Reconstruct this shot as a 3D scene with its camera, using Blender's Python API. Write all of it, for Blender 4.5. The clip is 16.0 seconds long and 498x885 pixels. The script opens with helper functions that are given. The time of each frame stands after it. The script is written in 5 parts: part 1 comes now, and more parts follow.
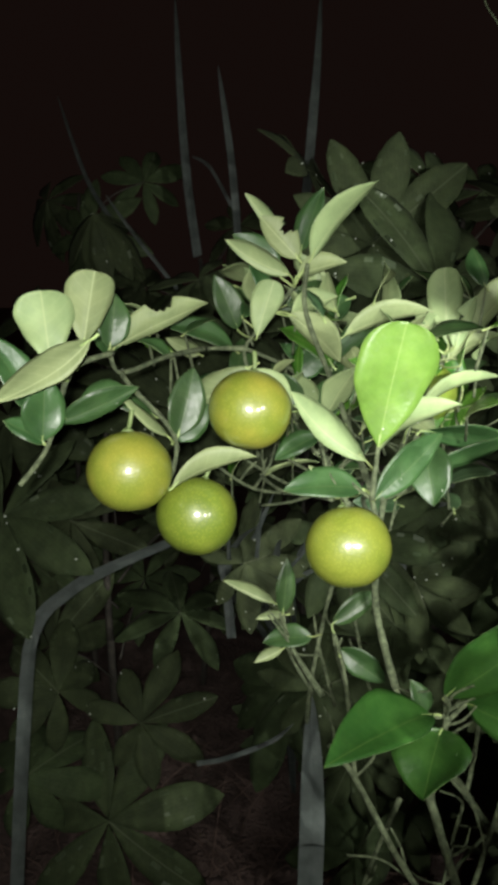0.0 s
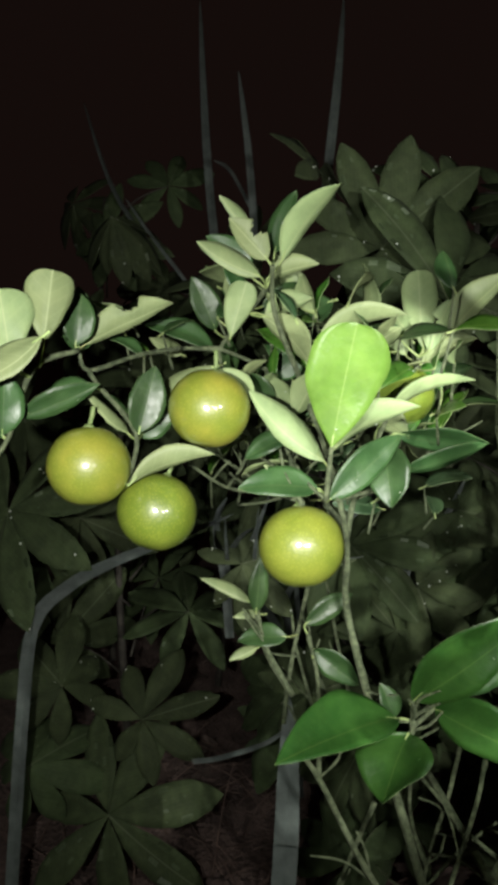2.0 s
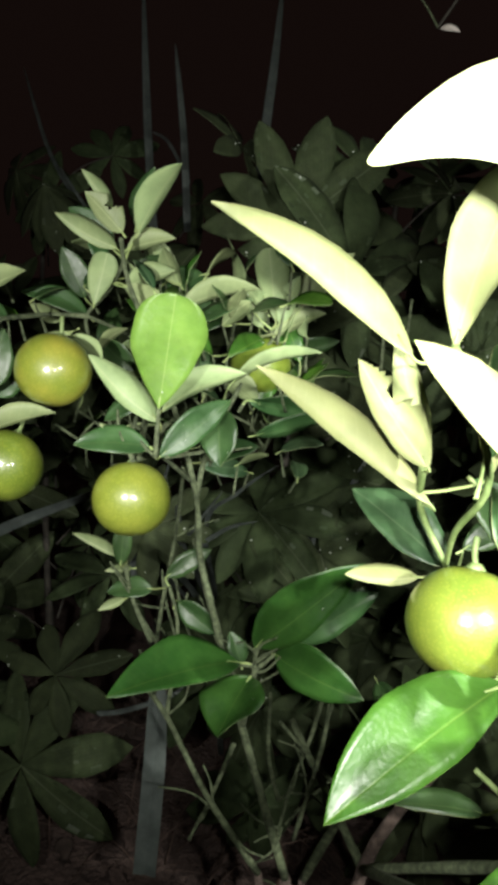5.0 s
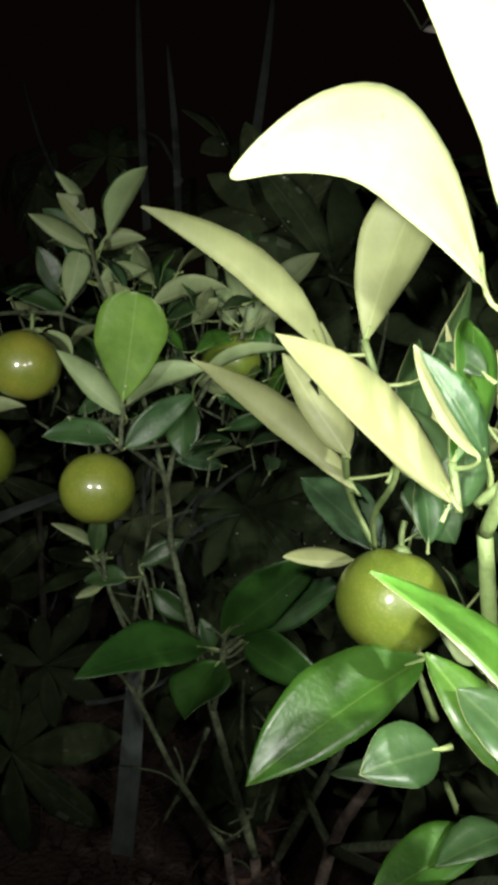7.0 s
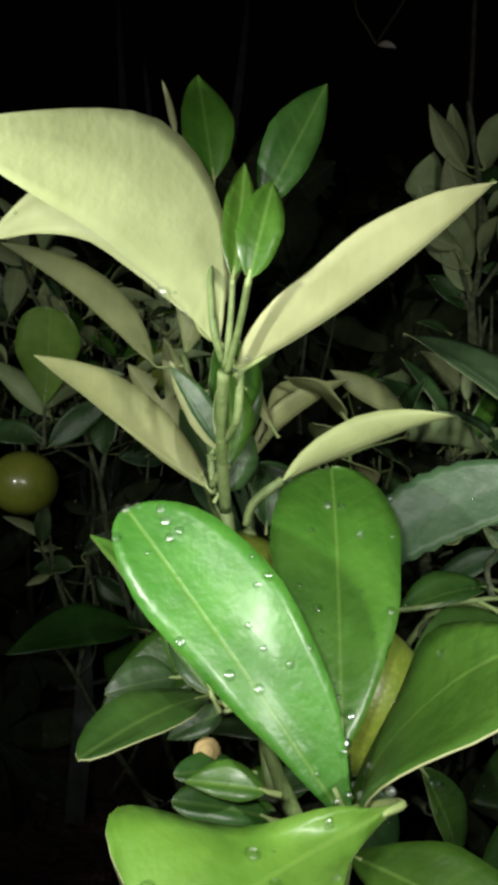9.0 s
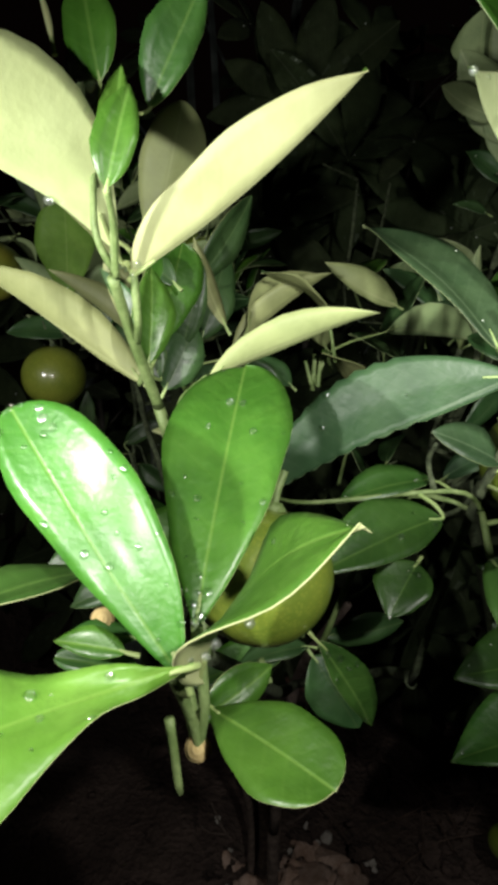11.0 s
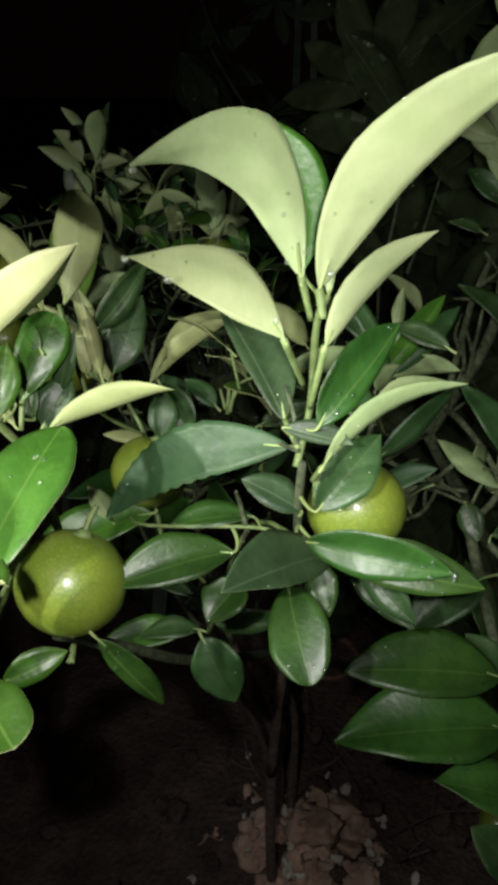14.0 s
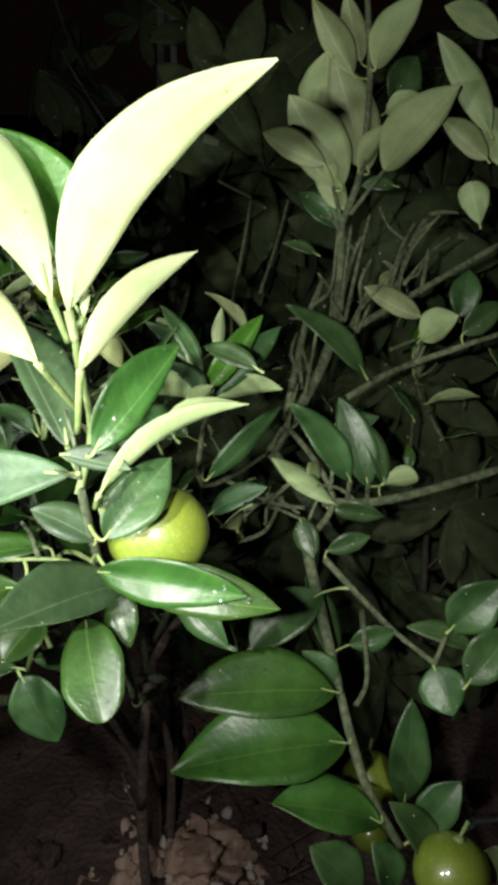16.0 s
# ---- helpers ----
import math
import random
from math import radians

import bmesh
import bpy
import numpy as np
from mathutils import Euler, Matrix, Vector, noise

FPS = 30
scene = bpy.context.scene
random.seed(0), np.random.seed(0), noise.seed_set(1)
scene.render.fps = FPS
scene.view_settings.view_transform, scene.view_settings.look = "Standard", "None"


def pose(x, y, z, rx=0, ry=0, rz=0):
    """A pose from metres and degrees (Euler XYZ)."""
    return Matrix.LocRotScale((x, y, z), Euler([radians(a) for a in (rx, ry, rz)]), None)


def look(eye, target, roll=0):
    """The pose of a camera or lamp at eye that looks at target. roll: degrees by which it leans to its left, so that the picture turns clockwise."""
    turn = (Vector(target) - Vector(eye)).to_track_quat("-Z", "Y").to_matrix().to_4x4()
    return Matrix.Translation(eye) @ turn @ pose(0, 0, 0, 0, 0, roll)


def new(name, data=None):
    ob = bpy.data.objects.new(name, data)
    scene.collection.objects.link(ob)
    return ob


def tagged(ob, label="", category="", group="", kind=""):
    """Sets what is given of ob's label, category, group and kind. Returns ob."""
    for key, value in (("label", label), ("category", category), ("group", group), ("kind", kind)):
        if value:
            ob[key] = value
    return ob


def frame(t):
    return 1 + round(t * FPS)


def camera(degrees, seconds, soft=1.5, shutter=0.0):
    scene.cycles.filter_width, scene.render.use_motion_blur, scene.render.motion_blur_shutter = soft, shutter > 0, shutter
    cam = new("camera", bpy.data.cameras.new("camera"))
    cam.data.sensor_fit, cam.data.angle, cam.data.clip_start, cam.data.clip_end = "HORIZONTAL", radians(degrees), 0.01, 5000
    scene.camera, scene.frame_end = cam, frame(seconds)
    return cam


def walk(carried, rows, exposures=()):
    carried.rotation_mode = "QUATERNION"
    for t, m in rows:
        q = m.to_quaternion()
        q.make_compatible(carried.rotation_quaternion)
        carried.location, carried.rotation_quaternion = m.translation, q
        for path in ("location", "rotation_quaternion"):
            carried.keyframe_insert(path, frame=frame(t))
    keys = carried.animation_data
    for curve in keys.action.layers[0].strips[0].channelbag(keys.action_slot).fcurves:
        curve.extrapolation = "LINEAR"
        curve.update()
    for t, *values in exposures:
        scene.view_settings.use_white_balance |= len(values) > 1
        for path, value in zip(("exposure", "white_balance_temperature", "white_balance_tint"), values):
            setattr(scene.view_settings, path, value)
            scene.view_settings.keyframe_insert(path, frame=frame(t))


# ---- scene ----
cam = camera(38.5, 16.0, soft=4.6)
PATH = [
    (0, (0.041, 0.013, 0.646), (-0.133, 1.963, 0.239), 0.6),
    (0.5, (0.059, 0.016, 0.649), (-0.123, 1.955, 0.195), 0),
    (1, (0.074, 0.018, 0.648), (-0.073, 1.959, 0.19), 0.6),
    (1.5, (0.073, 0.017, 0.639), (-0.162, 1.955, 0.202), 1.3),
    (2, (0.075, 0.013, 0.645), (-0.208, 1.953, 0.247), 1.1),
    (2.5, (0.083, 0.002, 0.647), (-0.218, 1.934, 0.225), 0.8),
    (3, (0.093, -0.006, 0.644), (-0.196, 1.923, 0.2), 1.7),
    (3.5, (0.105, -0.011, 0.646), (-0.153, 1.925, 0.215), 2.5),
    (4, (0.119, -0.009, 0.647), (-0.1, 1.928, 0.199), 3),
    (4.2, (0.125, -0.007, 0.646), (-0.087, 1.93, 0.195), 3.2),
    (6.3, (0.145, -0.004, 0.647), (-0.045, 1.93, 0.172), 2.9),
    (6.5, (0.147, -0.005, 0.645), (-0.047, 1.929, 0.172), 3.1),
    (7, (0.161, -0.016, 0.648), (-0.059, 1.916, 0.18), 3.1),
    (7.5, (0.181, -0.029, 0.652), (-0.031, 1.914, 0.229), 3.1),
    (8, (0.192, -0.03, 0.65), (-0.051, 1.896, 0.17), 2.1),
    (8.5, (0.205, -0.032, 0.653), (-0.005, 1.902, 0.188), 2.4),
    (9, (0.218, -0.043, 0.658), (-0.044, 1.883, 0.186), 2.4),
    (9.5, (0.221, -0.044, 0.655), (-0.09, 1.839, 0.057), 2.2),
    (10, (0.23, -0.046, 0.651), (-0.114, 1.804, -0.027), 2.2),
    (10.2, (0.235, -0.045, 0.653), (-0.134, 1.789, -0.054), 1.9),
    (12.3, (0.296, -0.029, 0.671), (-0.462, 1.585, -0.234), -2.5),
    (12.5, (0.301, -0.024, 0.67), (-0.492, 1.555, -0.267), -2.4),
    (13, (0.326, -0.026, 0.688), (-0.472, 1.549, -0.252), -1.8),
    (13.5, (0.348, -0.034, 0.705), (-0.501, 1.519, -0.227), -2),
    (14, (0.356, -0.035, 0.709), (-0.474, 1.541, -0.201), -0.7),
    (14.5, (0.362, -0.028, 0.708), (-0.41, 1.575, -0.205), -0.3),
    (15, (0.376, -0.021, 0.709), (-0.305, 1.645, -0.164), 0.7),
    (15.5, (0.381, -0.016, 0.708), (-0.229, 1.678, -0.162), 1.2),
    (16, (0.385, -0.016, 0.708), (-0.195, 1.694, -0.153), 1.4),
]
walk(cam, [(t, look(eye, target, roll)) for t, eye, target, roll in PATH],
     exposures=[(0.0, 0.85), (4.2, 0.95), (6.3, -0.05), (7.0, -0.75), (7.5, -2.2), (8.0, -2.55), (9.2, -2.45), (10.2, -2.25), (12.3, -1.35), (13.5, -1.8), (15.0, -1.88), (15.5, -1.2), (16.0, -0.8)])

# ---- light: night, five fixed spots stand in for a torch carried beside the lens ----
world = bpy.data.worlds.new("night")
scene.world = world
world.use_nodes = True
world.node_tree.nodes["Background"].inputs[0].default_value = (1.0, 0.55, 0.45, 1)
world.node_tree.nodes["Background"].inputs[1].default_value = 0.0036


def torch_stand_in(eye, target, watts, angle):
    data = bpy.data.lights.new("torch_stand_in", "SPOT")
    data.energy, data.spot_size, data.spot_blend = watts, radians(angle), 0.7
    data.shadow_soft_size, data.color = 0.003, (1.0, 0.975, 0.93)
    new("torch_stand_in", data).matrix_world = look(eye, target)


# added lamps, all lit at once, spread along the walk and aimed to balance brightness
torch_stand_in((0.040, 0.000, 0.652), (-0.100, 0.300, 0.596), 4.6, 88)
torch_stand_in((0.150, -0.008, 0.657), (0.204, 0.130, 0.634), 4.1, 92)
torch_stand_in((0.210, -0.046, 0.668), (0.250, 0.100, 0.590), 3.7, 106)
torch_stand_in((0.316, -0.028, 0.704), (0.256, 0.100, 0.560), 6.8, 80)
torch_stand_in((0.362, -0.034, 0.716), (0.358, 0.250, 0.652), 8.2, 82)


# ---- materials ----
class Nodes:
    """A few words for building node materials."""

    def __init__(self, name):
        self.mat = bpy.data.materials.new(name)
        self.mat.use_nodes = True
        self.tree = self.mat.node_tree
        self.bsdf = self.tree.nodes["Principled BSDF"]
        self.out = self.tree.nodes["Material Output"]

    def add(self, kind, **links):
        n = self.tree.nodes.new(kind)
        for key, v in links.items():
            k = int(key[1:]) if key[0] == "i" and key[1:].isdigit() else key
            self.put(n.inputs[k], v)
        return n

    def put(self, socket, v):
        if isinstance(v, bpy.types.NodeSocket):
            self.tree.links.new(v, socket)
        else:
            socket.default_value = v

    def math(self, op, a, b=0.0, c=0.0):
        n = self.add("ShaderNodeMath", i0=a, i1=b, i2=c)
        n.operation = op
        return n.outputs[0]

    def mix(self, fac, a, b):
        n = self.tree.nodes.new("ShaderNodeMix")
        n.data_type = "RGBA"
        self.put(n.inputs[0], fac)
        self.put(n.inputs[6], a)
        self.put(n.inputs[7], b)
        return n.outputs[2]

    def noise(self, scale, detail=3.0, rough=0.55):
        return self.add("ShaderNodeTexNoise", Vector=self.place(), Scale=scale, Detail=detail, Roughness=rough).outputs["Fac"]

    def place(self):
        if not hasattr(self, "coord"):
            self.coord = self.add("ShaderNodeTexCoord").outputs["Object"]
        return self.coord

    def span(self, v, lo, hi, a=0.0, b=1.0):
        n = self.add("ShaderNodeMapRange", i0=v, i1=lo, i2=hi, i3=a, i4=b)
        n.interpolation_type = "SMOOTHSTEP"
        return n.outputs[0]

    def bump(self, height, strength, distance):
        n = self.add("ShaderNodeBump", Strength=strength, Distance=distance, Height=height)
        self.put(self.bsdf.inputs["Normal"], n.outputs[0])


def rgb(r, g, b):
    return (r, g, b, 1.0)


def leaf_material(name, base, second, rib, rough, veins, through_light=0.0, coat=0.0, pucker=0.25, ribs=0.35, cloud=1.0, rib_width=0.0005):
    """Leaf skin: blotches, a midrib along local x and side veins that slant off it."""
    k = Nodes(name)
    sep = k.add("ShaderNodeSeparateXYZ", Vector=k.place())
    x, y = sep.outputs[0], k.math("ABSOLUTE", sep.outputs[1])
    blotch = k.span(k.noise(90.0, 4.0), 0.35, 0.7)
    col = k.mix(blotch, base, second)
    tone = k.add("ShaderNodeObjectInfo").outputs["Random"]
    hsv = k.add("ShaderNodeHueSaturation", Hue=k.math("MULTIPLY_ADD", tone, 0.024, 0.488), Saturation=1.0,
                Value=k.math("MULTIPLY", k.math("MULTIPLY_ADD", tone, 0.4, 0.8), k.span(k.noise(38.0, 5.0, 0.65), 0.3, 0.72, 1.0 - 0.26 * cloud, 1.0 + 0.14 * cloud)), Color=col)
    midrib = k.span(y, 0.2 * rib_width, rib_width, 1.0, 0.0)
    slant = k.math("MULTIPLY_ADD", y, -0.75, x)
    wobble = k.math("MULTIPLY_ADD", k.noise(140.0), 0.0022, slant)
    wave = k.math("SINE", k.math("MULTIPLY", wobble, 1300.0))
    vein = k.math("MULTIPLY", k.span(wave, 0.8, 1.0), veins)
    col = k.mix(k.math("MULTIPLY", midrib, ribs), k.mix(vein, hsv.outputs[0], rib), rib)
    k.put(k.bsdf.inputs["Base Color"], col)
    k.put(k.bsdf.inputs["Roughness"], k.math("MULTIPLY_ADD", k.noise(400.0, 2.0), 0.25, rough - 0.12))
    k.bsdf.inputs["Specular IOR Level"].default_value = 0.36
    k.bsdf.inputs["Coat Weight"].default_value = coat
    k.bsdf.inputs["Coat Roughness"].default_value = 0.27
    relief = k.math("ADD", k.math("MULTIPLY", k.span(wave, 0.2, 1.0), -0.14), k.math("ADD", k.math("MULTIPLY", midrib, -0.5), k.math("ADD", k.math("MULTIPLY", k.noise(260.0, 2.0), 2.2), k.noise(700.0, 2.0))))
    k.bump(relief, pucker, 0.0004)
    if through_light:
        shine = k.add("ShaderNodeBsdfTranslucent", Color=col)
        both = k.add("ShaderNodeMixShader", i0=through_light, i1=k.bsdf.outputs[0], i2=shine.outputs[0])
        k.tree.links.new(both.outputs[0], k.out.inputs[0])
    return k.mat


M_DARK = leaf_material("leaf_dark", rgb(0.027, 0.067, 0.020), rgb(0.041, 0.090, 0.028), rgb(0.08, 0.13, 0.045), 0.40, 0.05, 0.05)
M_DEEP = leaf_material("leaf_deep", rgb(0.022, 0.067, 0.011), rgb(0.033, 0.088, 0.015), rgb(0.10, 0.18, 0.04), 0.40, 0.05, 0.06, 0.10)
M_FRESH = leaf_material("leaf_fresh", rgb(0.034, 0.110, 0.011), rgb(0.052, 0.148, 0.017), rgb(0.15, 0.26, 0.05), 0.42, 0.04, 0.08, 0.26, 0.35)
M_GREY = leaf_material("leaf_grey_bloom", rgb(0.028, 0.063, 0.025), rgb(0.042, 0.084, 0.034), rgb(0.13, 0.19, 0.1), 0.46, 0.06, 0.05)
M_LIME = leaf_material("leaf_lime", rgb(0.116, 0.205, 0.032), rgb(0.144, 0.238, 0.042), rgb(0.28, 0.40, 0.12), 0.38, 0.03, 0.15)
M_YOUNG = leaf_material("leaf_young", rgb(0.052, 0.155, 0.016), rgb(0.072, 0.19, 0.024), rgb(0.18, 0.34, 0.07), 0.32, 0.06, 0.12, 0.2)
# yellow-green raised to paint in the torch's glare on the nearest leaf
M_BRIGHT = leaf_material("leaf_glare_bright", rgb(0.080, 0.175, 0.018), rgb(0.115, 0.225, 0.03), rgb(0.16, 0.28, 0.05), 0.45, 0.015, 0.12, 0.15)
# underside tones hold leaf age and, put into the colour, nearness to the torch
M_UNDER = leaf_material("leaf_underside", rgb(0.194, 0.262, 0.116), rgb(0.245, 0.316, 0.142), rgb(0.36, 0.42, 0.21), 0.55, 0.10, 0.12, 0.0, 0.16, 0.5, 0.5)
M_UNDER_YOUNG_LIT = leaf_material("lit_young_leaf_underside", rgb(0.400, 0.450, 0.208), rgb(0.455, 0.510, 0.248), rgb(0.47, 0.51, 0.26), 0.55, 0.06, 0.12, 0.0, 0.14, 0.5, 0.4)
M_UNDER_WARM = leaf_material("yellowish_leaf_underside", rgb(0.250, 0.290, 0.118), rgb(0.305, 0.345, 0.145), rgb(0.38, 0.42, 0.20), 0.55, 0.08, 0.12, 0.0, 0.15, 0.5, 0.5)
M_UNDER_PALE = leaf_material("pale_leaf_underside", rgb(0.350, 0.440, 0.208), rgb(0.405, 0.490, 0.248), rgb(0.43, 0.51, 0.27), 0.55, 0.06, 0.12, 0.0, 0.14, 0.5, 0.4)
M_PETIOLE = leaf_material("petiole", rgb(0.24, 0.32, 0.11), rgb(0.30, 0.38, 0.15), rgb(0.3, 0.4, 0.15), 0.5, 0.0)
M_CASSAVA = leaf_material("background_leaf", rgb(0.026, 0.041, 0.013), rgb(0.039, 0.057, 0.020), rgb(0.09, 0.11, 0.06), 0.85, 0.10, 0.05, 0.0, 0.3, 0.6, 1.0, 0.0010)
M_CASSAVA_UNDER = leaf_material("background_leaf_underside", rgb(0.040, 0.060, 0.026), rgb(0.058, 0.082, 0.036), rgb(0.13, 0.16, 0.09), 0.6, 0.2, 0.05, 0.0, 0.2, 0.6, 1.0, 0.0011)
M_BLADE = leaf_material("grass_blade", rgb(0.115, 0.14, 0.125), rgb(0.155, 0.185, 0.165), rgb(0.18, 0.21, 0.19), 0.55, 0.0, 0.08)


def plain_material(name, a, b, scale, rough, bump=0.4, depth=0.001, metal=0.0):
    k = Nodes(name)
    fine = k.noise(scale * 6, 4.0)
    k.put(k.bsdf.inputs["Base Color"], k.mix(k.span(k.math("ADD", k.noise(scale, 4.0), k.math("MULTIPLY", fine, 0.4)), 0.5, 0.95), a, b))
    k.put(k.bsdf.inputs["Roughness"], k.math("MULTIPLY_ADD", fine, 0.3, rough - 0.15))
    k.bump(fine, bump, depth)
    return k.mat


def ring_material(name, a, b):
    """A cut end of wood with growth rings round local z."""
    k = Nodes(name)
    sep = k.add("ShaderNodeSeparateXYZ", Vector=k.place())
    far = k.math("SQRT", k.math("ADD", k.math("POWER", sep.outputs[0], 2.0), k.math("POWER", sep.outputs[1], 2.0)))
    ring = k.math("SINE", k.math("MULTIPLY", k.math("MULTIPLY_ADD", k.noise(700.0), 0.0005, far), 6500.0))
    k.put(k.bsdf.inputs["Base Color"], k.mix(k.span(ring, -0.6, 0.8), a, b))
    k.bsdf.inputs["Roughness"].default_value = 0.8
    k.bump(ring, 0.15, 0.0003)
    return k.mat


def fruit_material(name, green, ripe, shift):
    """Dimpled peel that turns from green to yellow in patches."""
    k = Nodes(name)
    tone = k.add("ShaderNodeObjectInfo").outputs["Random"]
    patch = k.math("MULTIPLY_ADD", k.noise(55.0, 5.0), 1.0, k.math("MULTIPLY_ADD", tone, 0.3, shift))
    col = k.mix(k.span(patch, 0.1, 0.75), green, ripe)
    cells = k.add("ShaderNodeTexVoronoi", Vector=k.place(), Scale=900.0)
    col = k.mix(k.span(cells.outputs["Distance"], 0.1, 0.5, 0.25, 0.0), col, rgb(0.40, 0.42, 0.06))
    k.put(k.bsdf.inputs["Base Color"], col)
    k.put(k.bsdf.inputs["Roughness"], k.math("MULTIPLY_ADD", k.noise(200.0), 0.2, 0.34))
    k.bsdf.inputs["Coat Weight"].default_value = 1.0
    k.bsdf.inputs["Coat Roughness"].default_value = 0.15
    k.bump(k.math("ADD", cells.outputs["Distance"], k.math("MULTIPLY", k.noise(150.0), 0.8)), 0.2, 0.0004)
    return k.mat


M_GREENPEEL = fruit_material("fresh_green_peel", rgb(0.098, 0.172, 0.018), rgb(0.185, 0.245, 0.030), -0.24)
M_UNRIPE = fruit_material("green_peel", rgb(0.108, 0.158, 0.016), rgb(0.190, 0.222, 0.028), -0.28)
M_TURNING = fruit_material("turning_peel", rgb(0.145, 0.188, 0.021), rgb(0.295, 0.275, 0.040), -0.28)
M_BARK = plain_material("bark", rgb(0.048, 0.066, 0.030), rgb(0.150, 0.188, 0.095), 300.0, 0.75, 0.8, 0.0016)
M_GREENTWIG = plain_material("green_twig", rgb(0.11, 0.17, 0.05), rgb(0.20, 0.27, 0.10), 160.0, 0.55)
M_TRUNK = plain_material("trunk_bark", rgb(0.095, 0.070, 0.055), rgb(0.24, 0.18, 0.145), 200.0, 0.85, 0.9, 0.002)
M_DARKSTEM = plain_material("dark_stem", rgb(0.03, 0.028, 0.022), rgb(0.06, 0.055, 0.04), 160.0, 0.8)
M_CUT = ring_material("cut_wood", rgb(0.42, 0.32, 0.13), rgb(0.46, 0.36, 0.155))
M_SOIL = plain_material("soil", rgb(0.062, 0.042, 0.034), rgb(0.135, 0.094, 0.076), 25.0, 0.95, 1.0, 0.01)
M_LITTER = plain_material("dry_leaf", rgb(0.36, 0.23, 0.165), rgb(0.62, 0.46, 0.37), 60.0, 0.85, 0.8, 0.002)
M_PALE = plain_material("bleached_leaf", rgb(0.45, 0.42, 0.36), rgb(0.62, 0.58, 0.52), 60.0, 0.8, 0.6, 0.002)
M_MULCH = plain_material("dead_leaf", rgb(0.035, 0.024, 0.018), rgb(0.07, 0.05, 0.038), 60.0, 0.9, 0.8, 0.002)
M_STRAW = plain_material("straw", rgb(0.060, 0.038, 0.028), rgb(0.15, 0.10, 0.075), 60.0, 0.8)
M_CLAY = plain_material("clay", rgb(0.16, 0.09, 0.06), rgb(0.24, 0.15, 0.10), 60.0, 0.85)
def water_material(name, milky):
    """Clear water: it lets light through and glints; milky paints brightness into hanging beads."""
    k = Nodes(name)
    shine = k.add("ShaderNodeBsdfGlossy", Color=rgb(1.0, 1.0, 1.0), Roughness=0.12)
    milk = k.add("ShaderNodeBsdfDiffuse", Color=rgb(0.8, 0.88, 0.75))
    skin = k.add("ShaderNodeMixShader", i0=milky, i1=shine.outputs[0], i2=milk.outputs[0])
    clear = k.add("ShaderNodeBsdfTransparent", Color=rgb(0.97, 1.0, 0.97))
    both = k.add("ShaderNodeMixShader", i0=0.16 + 0.36 * milky, i1=clear.outputs[0], i2=skin.outputs[0])
    k.tree.links.new(both.outputs[0], k.out.inputs[0])
    return k.mat


M_WATER = water_material("water", 0.0)
# dew scatters white: its sparkle is painted into the colour
M_DEW_GLINT = water_material("dew", 1.0)
M_BEAD = water_material("water_bead", 0.22)
TOPS = {"y": M_LIME, "y2": M_YOUNG, "p": M_YOUNG, "d": M_DARK, "D": M_DEEP, "R": M_DEEP, "e": M_FRESH, "E": M_FRESH, "V": M_BRIGHT, "v": M_FRESH, "g": M_GREY, "m": M_FRESH, "r": M_FRESH, "l": M_FRESH, "k": M_FRESH}


# ---- builders ----
def mesh_of(name, bm, materials):
    me = bpy.data.meshes.new(name)
    bm.to_mesh(me)
    bm.free()
    for m in materials:
        me.materials.append(m)
    me.polygons.foreach_set("use_smooth", [True] * len(me.polygons))
    return me


def part(name, bm, material, parent, label="", place=Matrix()):
    """One mesh object under a thing or a part; place is its pose in the world."""
    ob = new(name, mesh_of(name, bm, material if isinstance(material, list) else [material]))
    ob.parent = parent
    ob.matrix_basis = world_of(parent).inverted() @ place
    return tagged(ob, label)


def world_of(ob):
    m = ob.matrix_basis.copy()
    while ob.parent:
        ob = ob.parent
        m = ob.matrix_basis @ m
    return m


def thing(name, x, y, z, label, category, group="", kind=""):
    ob = new(name)
    ob.empty_display_size = 0.02
    ob.location = (x, y, z)
    ob.matrix_basis = Matrix.Translation((x, y, z))
    return tagged(ob, label, category, group, kind)


SHAPES = {"": (0.76, 0.92), "r": (0.95, 0.42), "o": (0.92, 0.42), "v": (0.95, 0.52), "V": (1.9, 0.2), "l": (1.0, 1.5), "k": (1.1, 0.62), "p": (1.15, 0.85), "q": (0.62, 0.52)}
SKEW = {"l": 0.35, "k": -0.5}


